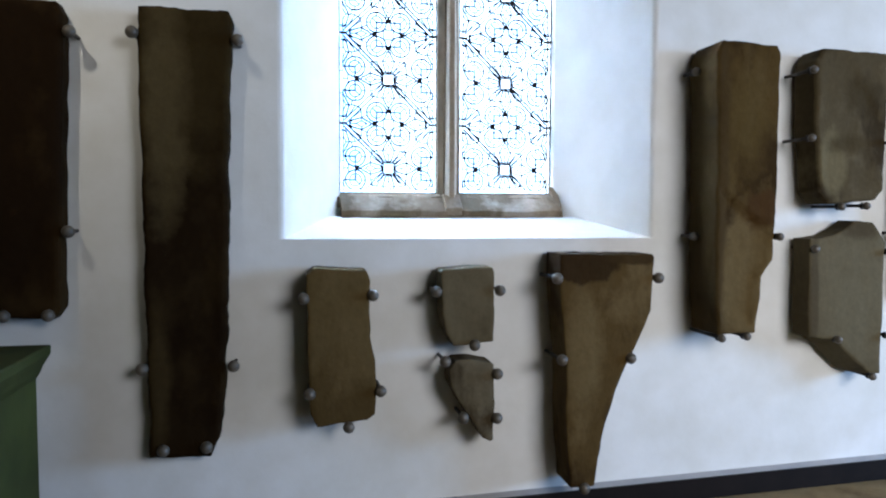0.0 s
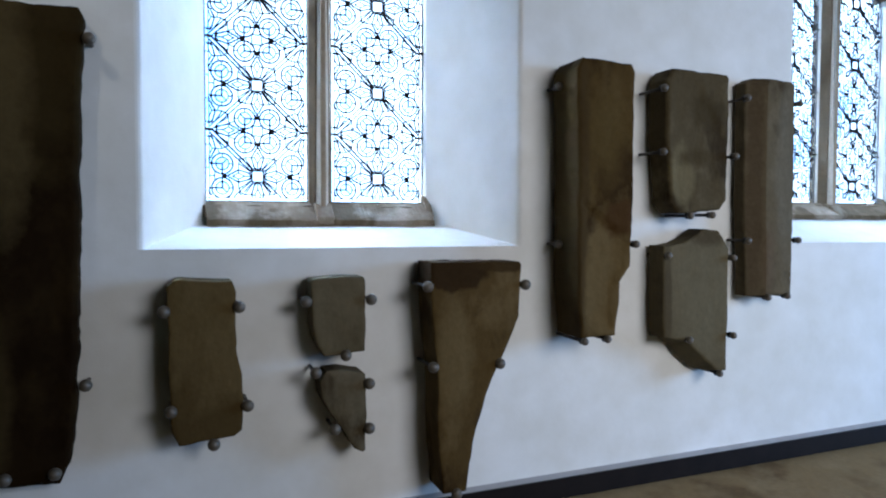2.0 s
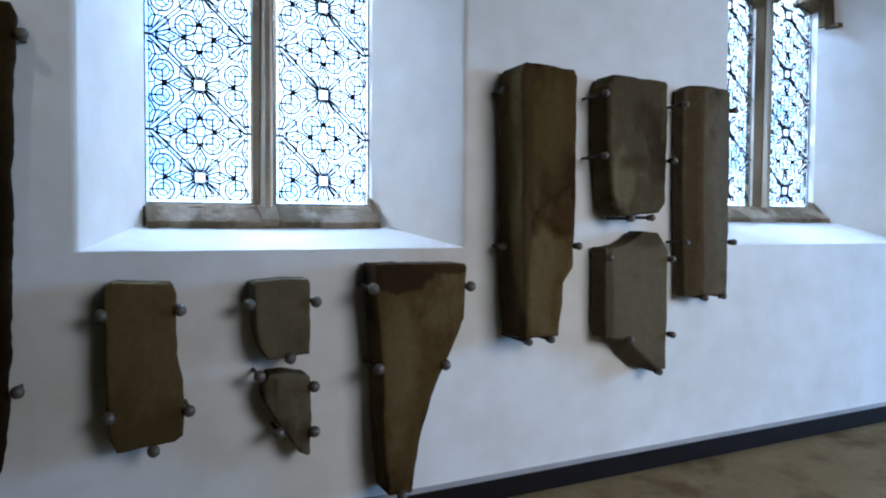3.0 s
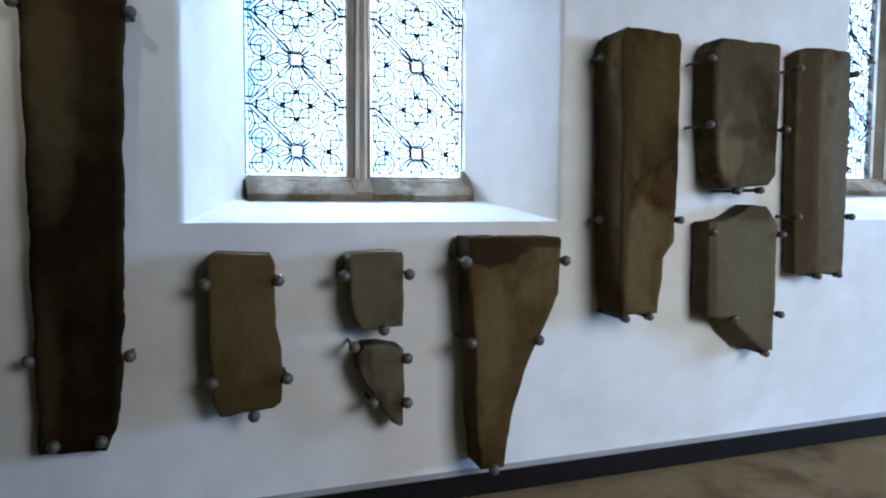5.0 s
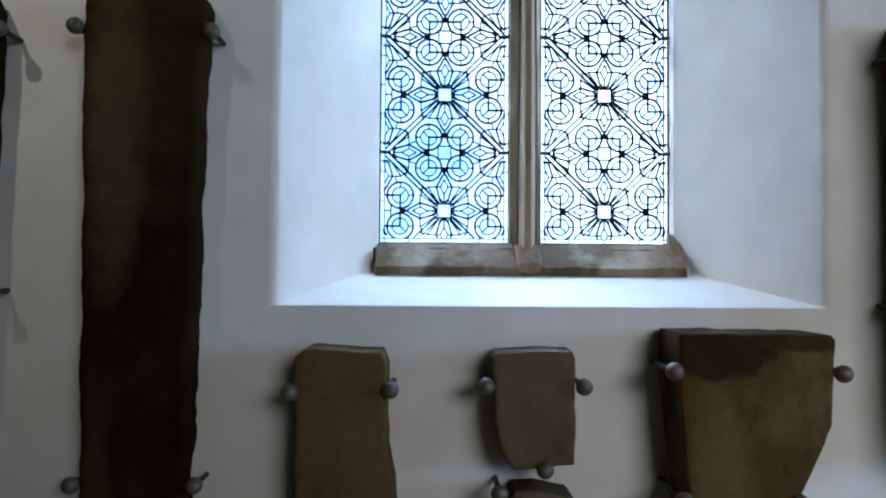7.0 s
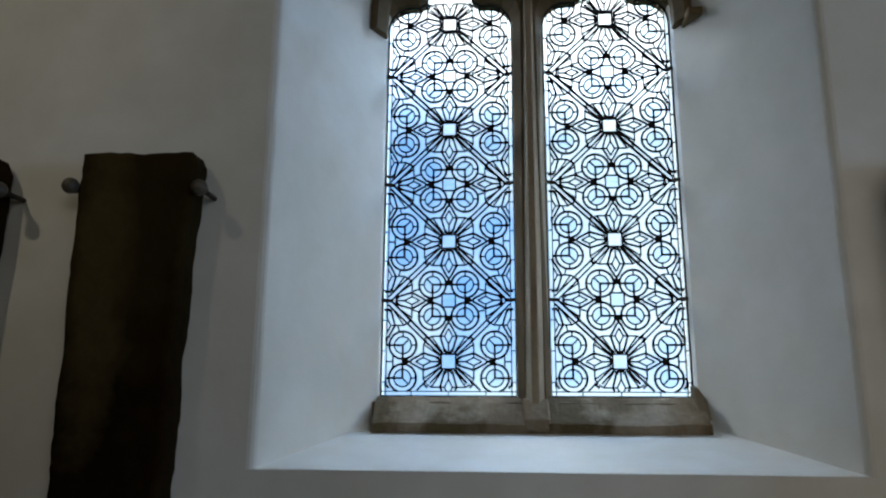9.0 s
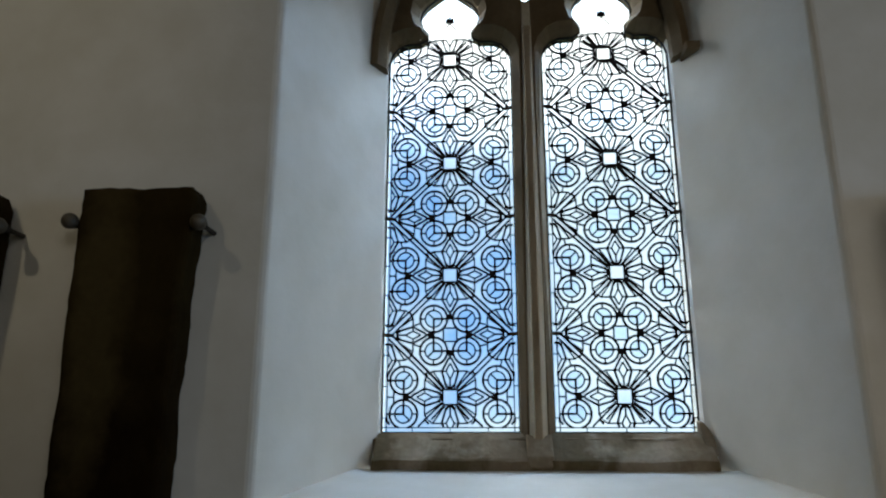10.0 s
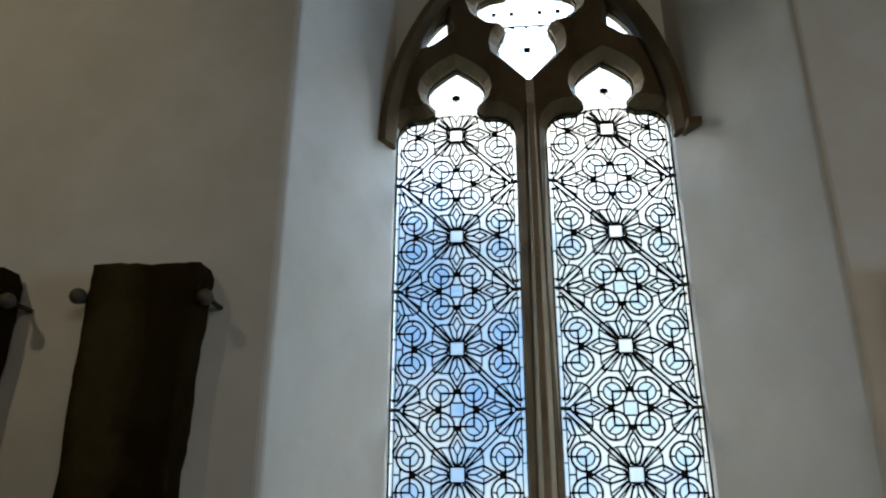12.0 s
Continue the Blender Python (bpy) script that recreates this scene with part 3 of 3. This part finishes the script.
def window(name, cx, dz, label, size=1.0, aside=0.0):
    root = tagged(new(name), label, "window", "", "structure")
    lift = 1.6 * (1 - size)
    root.location, root.scale = (cx + aside, 0, lift), (size, 1, size)
    lights = [shifted(LIGHT, s * 0.352, dz) for s in (-1, 1)]
    eyes = [shifted(DAGGER, 0, dz), shifted(MOUCHETTE, 0, dz), shifted([(-x, z) for x, z in reversed(MOUCHETTE)], 0, dz)]
    outer = shifted(pointed(0.69, 1.6, 3.27, 1.2), 0, dz)
    # traceried stone frame with chamfered openings
    bm = bmesh.new()
    holes = [grown(r, 0.034) for r in lights] + [grown(r, 0.042) for r in eyes]
    flat_fill(bm, outer, holes, FRONT_Y)
    for ring, wide in zip(lights + eyes, holes):
        loft(bm, [at_depth(wide, FRONT_Y), at_depth(ring, FRONT_Y + 0.06), at_depth(ring, GLASS_Y + 0.05)])
    loft(bm, [at_depth(outer, FRONT_Y), at_depth(outer, GLASS_Y + 0.05)])
    flat_fill(bm, outer, lights + eyes, GLASS_Y + 0.05)
    frame_part = part("tracery", bm, DRESSED, root, "brown-grey stone cusped tracery, limewashed at its sides")
    frame_part.data.materials.append(WHITEWASH)
    for face in frame_part.data.polygons:
        if abs(face.center.x) > 0.6 and face.center.z < 3.4 + dz:
            face.material_index = 1
    bm = bmesh.new()
    add_prism(bm, [(-0.069, 0.66), (-0.0685, 0.634), (-0.016, 0.53), (0.016, 0.53), (0.0685, 0.634), (0.069, 0.66)], 1.6 + dz, 3.6 + dz)
    for v in bm.verts:
        if v.co.z > 3 + dz and v.co.y < 0.54:
            v.co.y = 0.566
    shaft = part("mullion", bm, PALE_STONE, root, "pale brown-grey chamfered stone mullion")
    bm = bmesh.new()
    add_prism(bm, [(-0.016, 0.534), (-0.012, 0.526), (0.012, 0.526), (0.016, 0.534)], 1.62 + dz, 3.45 + dz)
    part("fillet", bm, BROWN_EDGE, shaft, "darker brown strip along the front edge of the mullion")
    bm = bmesh.new()
    add_prism(bm, [(0.45, 1.556 + dz), (0.45, 1.6 + dz), (0.545, 1.675 + dz), (0.62, 1.69 + dz), (0.62, 1.556 + dz)], -0.05, 0.05, "x")
    bmesh.ops.bevel(bm, geom=list(bm.edges), offset=0.008, segments=2, affect="EDGES", profile=0.6)
    part("mullion_stop", bm, SILL_STONE, root, "worn stone stop under the mullion")
    # moulded arch over the tracery
    bm = bmesh.new()
    big, small = shifted(pointed(0.692, 3.27, 3.27, 1.2), 0, dz), shifted(pointed(0.628, 3.27, 3.27, 1.15), 0, dz)
    halfway = [((a[0] + b[0]) / 2, (a[1] + b[1]) / 2) for a, b in zip(big, small)]
    rings = [at_depth(big, 0.59), at_depth(big, 0.485), at_depth(halfway, 0.485), at_depth(small, 0.535), at_depth(small, 0.59)]
    made = [[bm.verts.new(p) for p in ring] for ring in rings]
    for one, two in zip(made, made[1:] + made[:1]):
        for i in range(len(one) - 1):
            bm.faces.new((one[i], one[i + 1], two[i + 1], two[i]))
    for end in (0, -1):
        bm.faces.new([ring[end] for ring in made])
    part("arch_moulding", bm, DRESSED, root)
    bm = bmesh.new()
    add_box(bm, (0.66, 0.43, 3.25 + dz), (0.72, 0.55, 3.285 + dz), 0.006)
    part("corbel_stub", bm, DRESSED, root)
    # plaster round the arch head
    bm = bmesh.new()
    crown = shifted(pointed(0.67, 3.21, 3.27, 1.2), 0, dz)[1:-1]
    flat_fill(bm, [(0.68, 3.27 + dz), (0.68, (HEAD - lift) / size), (-0.68, (HEAD - lift) / size), (-0.68, 3.27 + dz)] + crown[::-1], [], 0.585)
    part("arch_plaster", bm, WHITEWASH, root)
    # stone sill with its stopped end
    bm = bmesh.new()
    add_prism(bm, [(0.447, 1.548 + dz), (0.447, 1.584 + dz), (0.46, 1.594 + dz), (0.61, 1.686 + dz), (0.7, 1.686 + dz), (0.7, 1.548 + dz)], -0.64, 0.645, "x")
    bmesh.ops.subdivide_edges(bm, edges=[e for e in bm.edges if abs(e.verts[0].co.x - e.verts[1].co.x) > 1], cuts=60)
    for v in bm.verts:
        v.co += 0.008 * noise.noise_vector(v.co * 9) + 0.003 * noise.noise_vector(v.co * 23)
    sill = part("window_sill", bm, SILL_STONE, root, "worn brown stone sill")
    bm = bmesh.new()
    add_prism(bm, [(0.5, 1.60 + dz), (0.6, 1.725 + dz), (0.64, 1.735 + dz), (0.64, 1.60 + dz)], 0.62, 0.66, "x")
    part("sill_stop", bm, SILL_STONE, sill)
    # plastered slope below
    bm = bmesh.new()
    plan = [(OPEN_L - 0.01, 0.0, SILL - 0.012), (OPEN_L - 0.004, 0.006, SILL + 0.002), (-0.73, 0.47, 1.552 + dz), (0.73, 0.47, 1.552 + dz),
            (OPEN_R + 0.004, 0.006, SILL + 0.002), (OPEN_R + 0.01, 0.0, SILL - 0.012)]
    plan = [((x - aside) / size, y, (z - lift) / size) for x, y, z in plan]
    low = [bm.verts.new((x, y + 0.001, (SILL - 0.06 - lift) / size)) for x, y, z in plan]
    high = [bm.verts.new((x, y, z)) for x, y, z in plan]
    bm.faces.new((high[1], high[2], high[3], high[4]))
    bm.faces.new((high[0], high[1], high[4], high[5]))
    for i in range(6):
        j = (i + 1) % 6
        bm.faces.new((low[i], low[j], high[j], high[i]))
    part("sloping_sill", bm, WHITEWASH, root, "white plastered sloping inner sill")
    # leaded lights
    for s in (-1, 1):
        x = s * 0.352
        part("leading", leading(x, dz), LEAD, root, "black lead cames in a lattice of circles and stars")
        quarries(x, dz, root)
        cuts = [FOOT] + [STAR + (k + 0.5) * TILE for k in range(3)]
        for k, low in enumerate(cuts):
            if k < 3:
                ring = [(x - HALF, low + dz), (x + HALF, low + dz), (x + HALF, cuts[k + 1] + dz), (x - HALF, cuts[k + 1] + dz)]
            else:
                ring = shifted([(HALF, low)] + LIGHT[1:-1] + [(-HALF, low)], x, dz)
            pane("pane", ring, root)
            pane("star_quarry", shifted([(-0.027, -0.027), (0.027, -0.027), (0.027, 0.027), (-0.027, 0.027)], x, STAR + k * TILE + dz), root, CLEAR, GLASS_Y, 0.006)
            bm = bmesh.new()
            if k:
                for side in (-1, 1):
                    add_bar(bm, (x + side * (HALF - 0.035), low + dz), (x + side * (HALF + 0.01), low + dz), 0.014, GLASS_Y - 0.012, 0.008)
                part("glazing_lug", bm, ROD_IRON, root)
            else:
                bm.free()
    for ring in eyes:
        pane("pane", ring, root)
        bm = bmesh.new()
        rim = grown(ring, -0.004)
        for a, b in zip(rim, rim[1:] + rim[:1]):
            add_bar(bm, a, b, 0.007)
        if ring is eyes[0]:
            z = 3.972 + dz
            add_bar(bm, (-0.11, z), (0.11, z), 0.008)
            for dx, h, w in ((0, 3.83, 0.034), (-0.16, 4.05, 0.024), (-0.07, 4.05, 0.024), (0.07, 4.05, 0.024), (0.16, 4.05, 0.024), (0, 3.71, 0.013), (0, 3.965, 0.016)):
                add_bar(bm, (dx - w / 2, h + dz), (dx + w / 2, h + dz), w * 0.9)
            for k in range(8):
                a = math.tau * (k + 0.5) / 8
                add_bar(bm, (0.075 * math.cos(a) - 0.004, 3.83 + dz + 0.075 * math.sin(a)), (0.075 * math.cos(a) + 0.004, 3.83 + dz + 0.075 * math.sin(a)), 0.008)
                add_bar(bm, (0.03 * math.cos(a), 3.83 + dz + 0.03 * math.sin(a)), (0.062 * math.cos(a), 3.83 + dz + 0.062 * math.sin(a)), 0.0022)
            for side in (-1, 1):
                for points in ([(0.02, 3.9), (0.05, 3.955), (0.09, 3.97)], [(0.11, 3.88), (0.135, 3.89)], [(0.05, 4.0), (0.05, 4.1)], [(0.19, 4.1), (0.21, 4.02)]):
                    for a, b in zip(points, points[1:]):
                        add_bar(bm, (side * a[0], a[1] + dz), (side * b[0], b[1] + dz), 0.004)
        part("leading", bm, LEAD, root)
    return root


window("window_1", W1, 0.0, "two-light traceried stone window with patterned leaded glass")
window("window_2", W2, 0.05, "two-light stone window with patterned leaded glass", 0.92, 0.04)


# ---- the grave slabs and their pegs ----
from mathutils.geometry import delaunay_2d_cdt

GAP = 0.03


def worn_face(bm, rim, y, seed, ledge, mid, foot):
    """The front of a slab: a fine net inside its rim, hollowed and worn. ledge: a scar from (x, z) to (x, z), sunk by so many metres below it."""
    ring = [(v.co.x, v.co.z) for v in rim]
    step, inner = 0.024, grown(ring, -0.012)
    points = [Vector(p) for p in ring]
    low, high = min(z for x, z in ring), max(z for x, z in ring)
    west, east = min(x for x, z in ring), max(x for x, z in ring)
    for i in range(int((east - west) / step) + 1):
        for k in range(int((high - low) / step) + 1):
            wob = noise.noise_vector(Vector((i * 1.7, k * 1.3, seed))) * 0.006
            p = (west + i * step + wob.x, low + k * step + wob.y)
            if inside(p, inner):
                points.append(Vector(p))
    n = len(ring)
    places, _, faces, *_ = delaunay_2d_cdt(points, [(i, (i + 1) % n) for i in range(n)], [], 1, 1e-6)
    verts = []
    for i, p in enumerate(places):
        if i < n:
            verts.append(rim[i])
            continue
        at = Vector((p.x, p.y, seed * 3.1))
        edge = min(1.0, 8.0 * min(abs(p.x - west), abs(p.x - east), abs(p.y - low), abs(p.y - high)) + 0.15)
        dent = 0.007 * noise.noise(at * 3.5) + 0.004 * noise.noise(at * 11.0) + 0.0015 * noise.noise(at * 31.0)
        if ledge:
            (x1, z1), (x2, z2), sunk = ledge
            along = Vector((x2 - x1, z2 - z1)).normalized()
            side = along.x * (p.y + foot - z1) - along.y * (p.x + mid - x1) + 0.02 * noise.noise(at * 8.0)
            dent += sunk * max(0.0, min(1.0, 0.5 - side / 0.012))
        verts.append(bm.verts.new((p.x, y + edge * (dent + 0.002), p.y)))
    for face in faces:
        bm.faces.new([verts[i] for i in face]).smooth = True


def slab(label, mat, outline, depth, bevel=0.016, rough=0.006, cant=(0.0, 0.0), seed=0.0, ledge=None, broken=None):
    """A weathered slab hung off the wall. outline: (x, z), anticlockwise. broken: an edge from (x, z) to (x, z) whose back stands out by (dx, dz)."""
    foot = min(z for x, z in outline)
    mid = sum(x for x, z in outline) / len(outline)
    left = min(x for x, z in outline)
    ring = []
    for (x1, z1), (x2, z2) in zip(outline, outline[1:] + outline[:1]):
        steps = max(1, round(math.hypot(x2 - x1, z2 - z1) / 0.03))
        for k in range(steps):
            x, z = x1 + (x2 - x1) * k / steps, z1 + (z2 - z1) * k / steps
            wob = noise.noise_vector(Vector((x * 7, z * 7, seed))) * rough + noise.noise_vector(Vector((x * 24, z * 24, seed + 5))) * rough * 0.6
            ring.append((x + wob.x - mid, z + wob.y - foot))
    bm = bmesh.new()
    leftness = [max(0.0, min(1.0, 1.0 - (x + mid - left - 0.02) / (cant[0] + 0.03))) if cant[0] else 0.0 for x, z in ring]
    heel = []                          # how far each point of the back stands out beyond the broken front
    for x, z in ring:
        share = 0.0
        if broken:
            (x1, z1), (x2, z2), _ = broken
            long = math.hypot(x2 - x1, z2 - z1)
            ux, uz = (x2 - x1) / long, (z2 - z1) / long
            along, off = (x + mid - x1) * ux + (z + foot - z1) * uz, abs((x + mid - x1) * uz - (z + foot - z1) * ux)
            if off < 0.05 and 0 < along < long:
                share = min(1.0, 3.0 * (along / long) * (1 - along / long) * 1.6)
        heel.append((share * broken[2][0], share * broken[2][1]) if share else (0.0, 0.0))
    layers = [(0.0, GAP, 0.0, 0.004), (0.0, GAP + (depth - GAP) * 0.5, 0.0, 0.005), (0.0, depth - bevel, 1.0, 0.003), (0.45, depth - bevel * 0.3, 0.45, 0.002), (1.15, depth, 0.0, 0.001)]
    rings = []
    for inset, y, drop, wob in layers:
        level = grown(ring, -inset * bevel)
        deep = max(0.0, min(1.0, 1.25 - y / (depth * 0.85)))
        rings.append([(x + h[0] * deep + (cant[0] * l if inset > 1 else 0.0) + wob * noise.noise(Vector((x * 9, y * 30, z * 9 + seed))),
                       -(y - cant[1] * l * (1.0 if drop > 0 else 0.0)) + wob * noise.noise(Vector((x * 6, 3 + y, z * 6 + seed))), z + h[1] * deep)
                      for (x, z), l, h in zip(level, leftness, heel)])
    made = [[bm.verts.new(p) for p in r] for r in rings]
    n = len(ring)
    for one, two in zip(made, made[1:]):
        for i in range(n):
            j = (i + 1) % n
            bm.faces.new((one[i], one[j], two[j], two[i]))
    bm.faces.new(made[0][::-1])
    worn_face(bm, made[-1], -depth, seed, ledge, mid, foot)
    ob = part("grave_slab", bm, mat)
    ob.location = (mid, 0, foot)
    return tagged(ob, label, "grave slab", "stone slabs hung on the wall")


def peg(depth, ball):
    """A round-headed peg out of the wall: rod, ball, washer."""
    root = tagged(new("mounting_peg"), "dull grey steel peg with a ball end, set in the wall", "peg", "pegs holding the slabs")
    bm = bmesh.new()
    bmesh.ops.create_cone(bm, cap_ends=True, segments=12, radius1=0.009, radius2=0.009, depth=depth,
                          matrix=Matrix.Translation((0, -depth / 2, 0)) @ Matrix.Rotation(radians(90), 4, "X"))
    part("rod", bm, ROD_IRON, root, "", True)
    bm = bmesh.new()
    bmesh.ops.create_uvsphere(bm, u_segments=18, v_segments=12, radius=ball, matrix=Matrix.Translation((0, -depth, 0)))
    for v in bm.verts:
        v.co.y = min(v.co.y, -depth + ball * 0.7)
    part("ball", bm, IRON, root, "", True)
    bm = bmesh.new()
    bmesh.ops.create_cone(bm, cap_ends=True, segments=16, radius1=0.019, radius2=0.016, depth=0.012,
                          matrix=Matrix.Translation((0, -depth + 0.026, 0)) @ Matrix.Rotation(radians(90), 4, "X"))
    part("collar", bm, ROD_IRON, root)
    return root


def pegs(depth, places, ball=0.028):
    first = None
    for x, z in places:
        if first is None:
            first = peg(depth, ball)
            first.location = (x, 0, z)
        else:
            copy_thing(first, pose(x, 0, z))


slab("tall dark brown grave slab with rounded shoulders", SLAB_DARK,
     [(-2.28, 1.12), (-1.93, 1.10), (-1.9, 1.15), (-1.882, 1.9), (-1.862, 2.44), (-1.89, 2.49), (-2.24, 2.5), (-2.28, 2.46)], 0.13, seed=1)
pegs(0.135, [(-1.835, 2.36), (-1.86, 1.49), (-1.95, 1.12), (-2.13, 1.12)])
slab("very tall dark brown grave slab with faint worn carving", SLAB_TALL,
     [(-1.54, 0.45), (-1.27, 0.445), (-1.235, 0.52), (-1.212, 0.7), (-1.188, 1.2), (-1.18, 1.9), (-1.152, 2.46), (-1.168, 2.487), (-1.55, 2.49), (-1.558, 2.43), (-1.552, 1.5)], 0.13, rough=0.012, seed=2, ledge=((-1.56, 2.36), (-1.15, 2.38), 0.006))
pegs(0.135, [(-1.58, 2.37), (-1.13, 2.355), (-1.565, 0.865), (-1.165, 0.865), (-1.48, 0.485), (-1.29, 0.49)])
slab("short buff sandstone slab with a wavy broken edge", SLAB_BUFF,
     [(-0.79, 0.575), (-0.68, 0.59), (-0.55, 0.6), (-0.515, 0.625), (-0.51, 0.76), (-0.515, 0.88), (-0.54, 1.0), (-0.54, 1.26), (-0.56, 1.31), (-0.8, 1.315), (-0.83, 1.29), (-0.825, 0.9), (-0.815, 0.64)], 0.2, bevel=0.006, seed=3)
pegs(0.205, [(-0.845, 1.18), (-0.525, 1.19), (-0.82, 0.735), (-0.49, 0.735), (-0.64, 0.57)])
slab("small brown slab fragment, square-topped, above another piece", SLAB_SMOOTH,
     [(-0.13, 0.935), (0.065, 0.95), (0.07, 1.29), (0.06, 1.31), (-0.185, 1.305), (-0.195, 1.29), (-0.19, 1.08), (-0.17, 1.0)], 0.18, bevel=0.005, seed=4)
pegs(0.185, [(-0.22, 1.2), (0.095, 1.2), (-0.03, 0.935)])
slab("small pointed slab fragment, broken along one side", SLAB_GREY,
     [(0.012, 0.478), (0.055, 0.455), (0.07, 0.465), (0.07, 0.835), (0.06, 0.845), (-0.05, 0.872), (-0.125, 0.866), (-0.158, 0.81), (-0.146, 0.735), (-0.07, 0.605)], 0.18, bevel=0.005, rough=0.006, seed=5)
pegs(0.185, [(-0.175, 0.86), (0.085, 0.79), (-0.085, 0.58), (0.085, 0.57)])
slab("long brown slab fragment tapering in a curve to its foot", SLAB_CURVED,
     [(0.45, 0.215), (0.575, 0.215), (0.585, 0.27), (0.62, 0.5), (0.68, 0.7), (0.765, 0.88), (0.865, 1.09), (0.875, 1.36), (0.865, 1.375), (0.385, 1.38), (0.385, 1.2), (0.402, 1.0), (0.42, 0.85), (0.427, 0.5)], 0.24, bevel=0.006, seed=6, ledge=((0.38, 1.24), (0.9, 1.3), -0.006))
pegs(0.245, [(0.365, 1.26), (0.895, 1.255), (0.395, 0.86), (0.755, 0.855), (0.52, 0.21)])
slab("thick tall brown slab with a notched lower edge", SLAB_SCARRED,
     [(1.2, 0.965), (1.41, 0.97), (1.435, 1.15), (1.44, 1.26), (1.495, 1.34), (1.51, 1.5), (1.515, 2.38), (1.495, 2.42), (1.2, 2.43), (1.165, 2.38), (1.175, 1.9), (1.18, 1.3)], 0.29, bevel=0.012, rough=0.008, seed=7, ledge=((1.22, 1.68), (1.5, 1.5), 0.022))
pegs(0.12, [(1.148, 2.305), (1.155, 1.457)], 0.022)
pegs(0.2, [(1.53, 2.3)], 0.021)
pegs(0.295, [(1.53, 1.46), (1.22, 0.95), (1.36, 0.955)], 0.021)
slab("grey-brown coffin-shaped slab fragment, worn smooth", SLAB_MOTTLED,
     [(1.88, 1.625), (2.17, 1.65), (2.215, 1.7), (2.22, 1.96), (2.225, 2.41), (2.21, 2.43), (1.83, 2.44), (1.78, 2.38), (1.79, 2.04), (1.825, 1.69)], 0.2, bevel=0.016, rough=0.009, seed=8, ledge=((2.0, 2.36), (2.16, 2.1), 0.01))
pegs(0.225, [(1.75, 2.32), (1.75, 1.97), (1.94, 1.615), (2.09, 1.62), (2.25, 1.96)], 0.021)
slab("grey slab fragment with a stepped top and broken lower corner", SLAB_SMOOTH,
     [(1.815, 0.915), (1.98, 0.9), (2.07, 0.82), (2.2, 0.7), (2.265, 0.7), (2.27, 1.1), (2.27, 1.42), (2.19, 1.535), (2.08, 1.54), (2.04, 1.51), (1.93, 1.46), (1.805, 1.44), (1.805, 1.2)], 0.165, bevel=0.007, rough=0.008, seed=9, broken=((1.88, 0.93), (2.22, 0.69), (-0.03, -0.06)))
pegs(0.185, [(1.825, 1.39), (1.98, 0.9), (2.295, 0.91), (2.2, 0.69), (2.285, 1.37)], 0.021)
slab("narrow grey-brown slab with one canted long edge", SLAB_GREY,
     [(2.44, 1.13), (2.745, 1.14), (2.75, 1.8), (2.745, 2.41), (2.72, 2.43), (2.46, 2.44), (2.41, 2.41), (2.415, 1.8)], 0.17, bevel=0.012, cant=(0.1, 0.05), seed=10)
pegs(0.175, [(2.375, 2.31), (2.775, 2.3), (2.4, 1.47), (2.785, 1.47), (2.56, 1.125), (2.71, 1.13)], 0.021)


# ---- the green cabinet ----
def cabinet():
    root = tagged(new("cabinet"), "dark green painted cabinet with a moulded top, on the floor", "cabinet")
    root.location = (-2.2, -0.95, ground_level(-2.2))
    bm = bmesh.new()
    add_box(bm, (-0.33, -0.42, 0), (0.33, 0.42, 1.02), 0.004)
    part("body", bm, GREEN, root)
    bm = bmesh.new()
    levels = [(0.0, 0.998), (0.012, 1.023), (0.018, 1.043), (0.04, 1.088), (0.042, 1.118), (0.036, 1.124)]
    rings = [[(sx * (0.33 + o), sy * (0.42 + o), z) for sx, sy in ((-1, -1), (1, -1), (1, 1), (-1, 1))] for o, z in levels]
    loft(bm, rings)
    bm.verts.ensure_lookup_table()
    bm.faces.new(bm.verts[-4:])
    part("top", bm, GREEN, root, "moulded dark green top")
    bm = bmesh.new()
    add_box(bm, (-0.345, -0.435, 0), (0.345, 0.435, 0.1), 0.006)
    part("plinth", bm, GREEN, root)
    return root


cabinet()
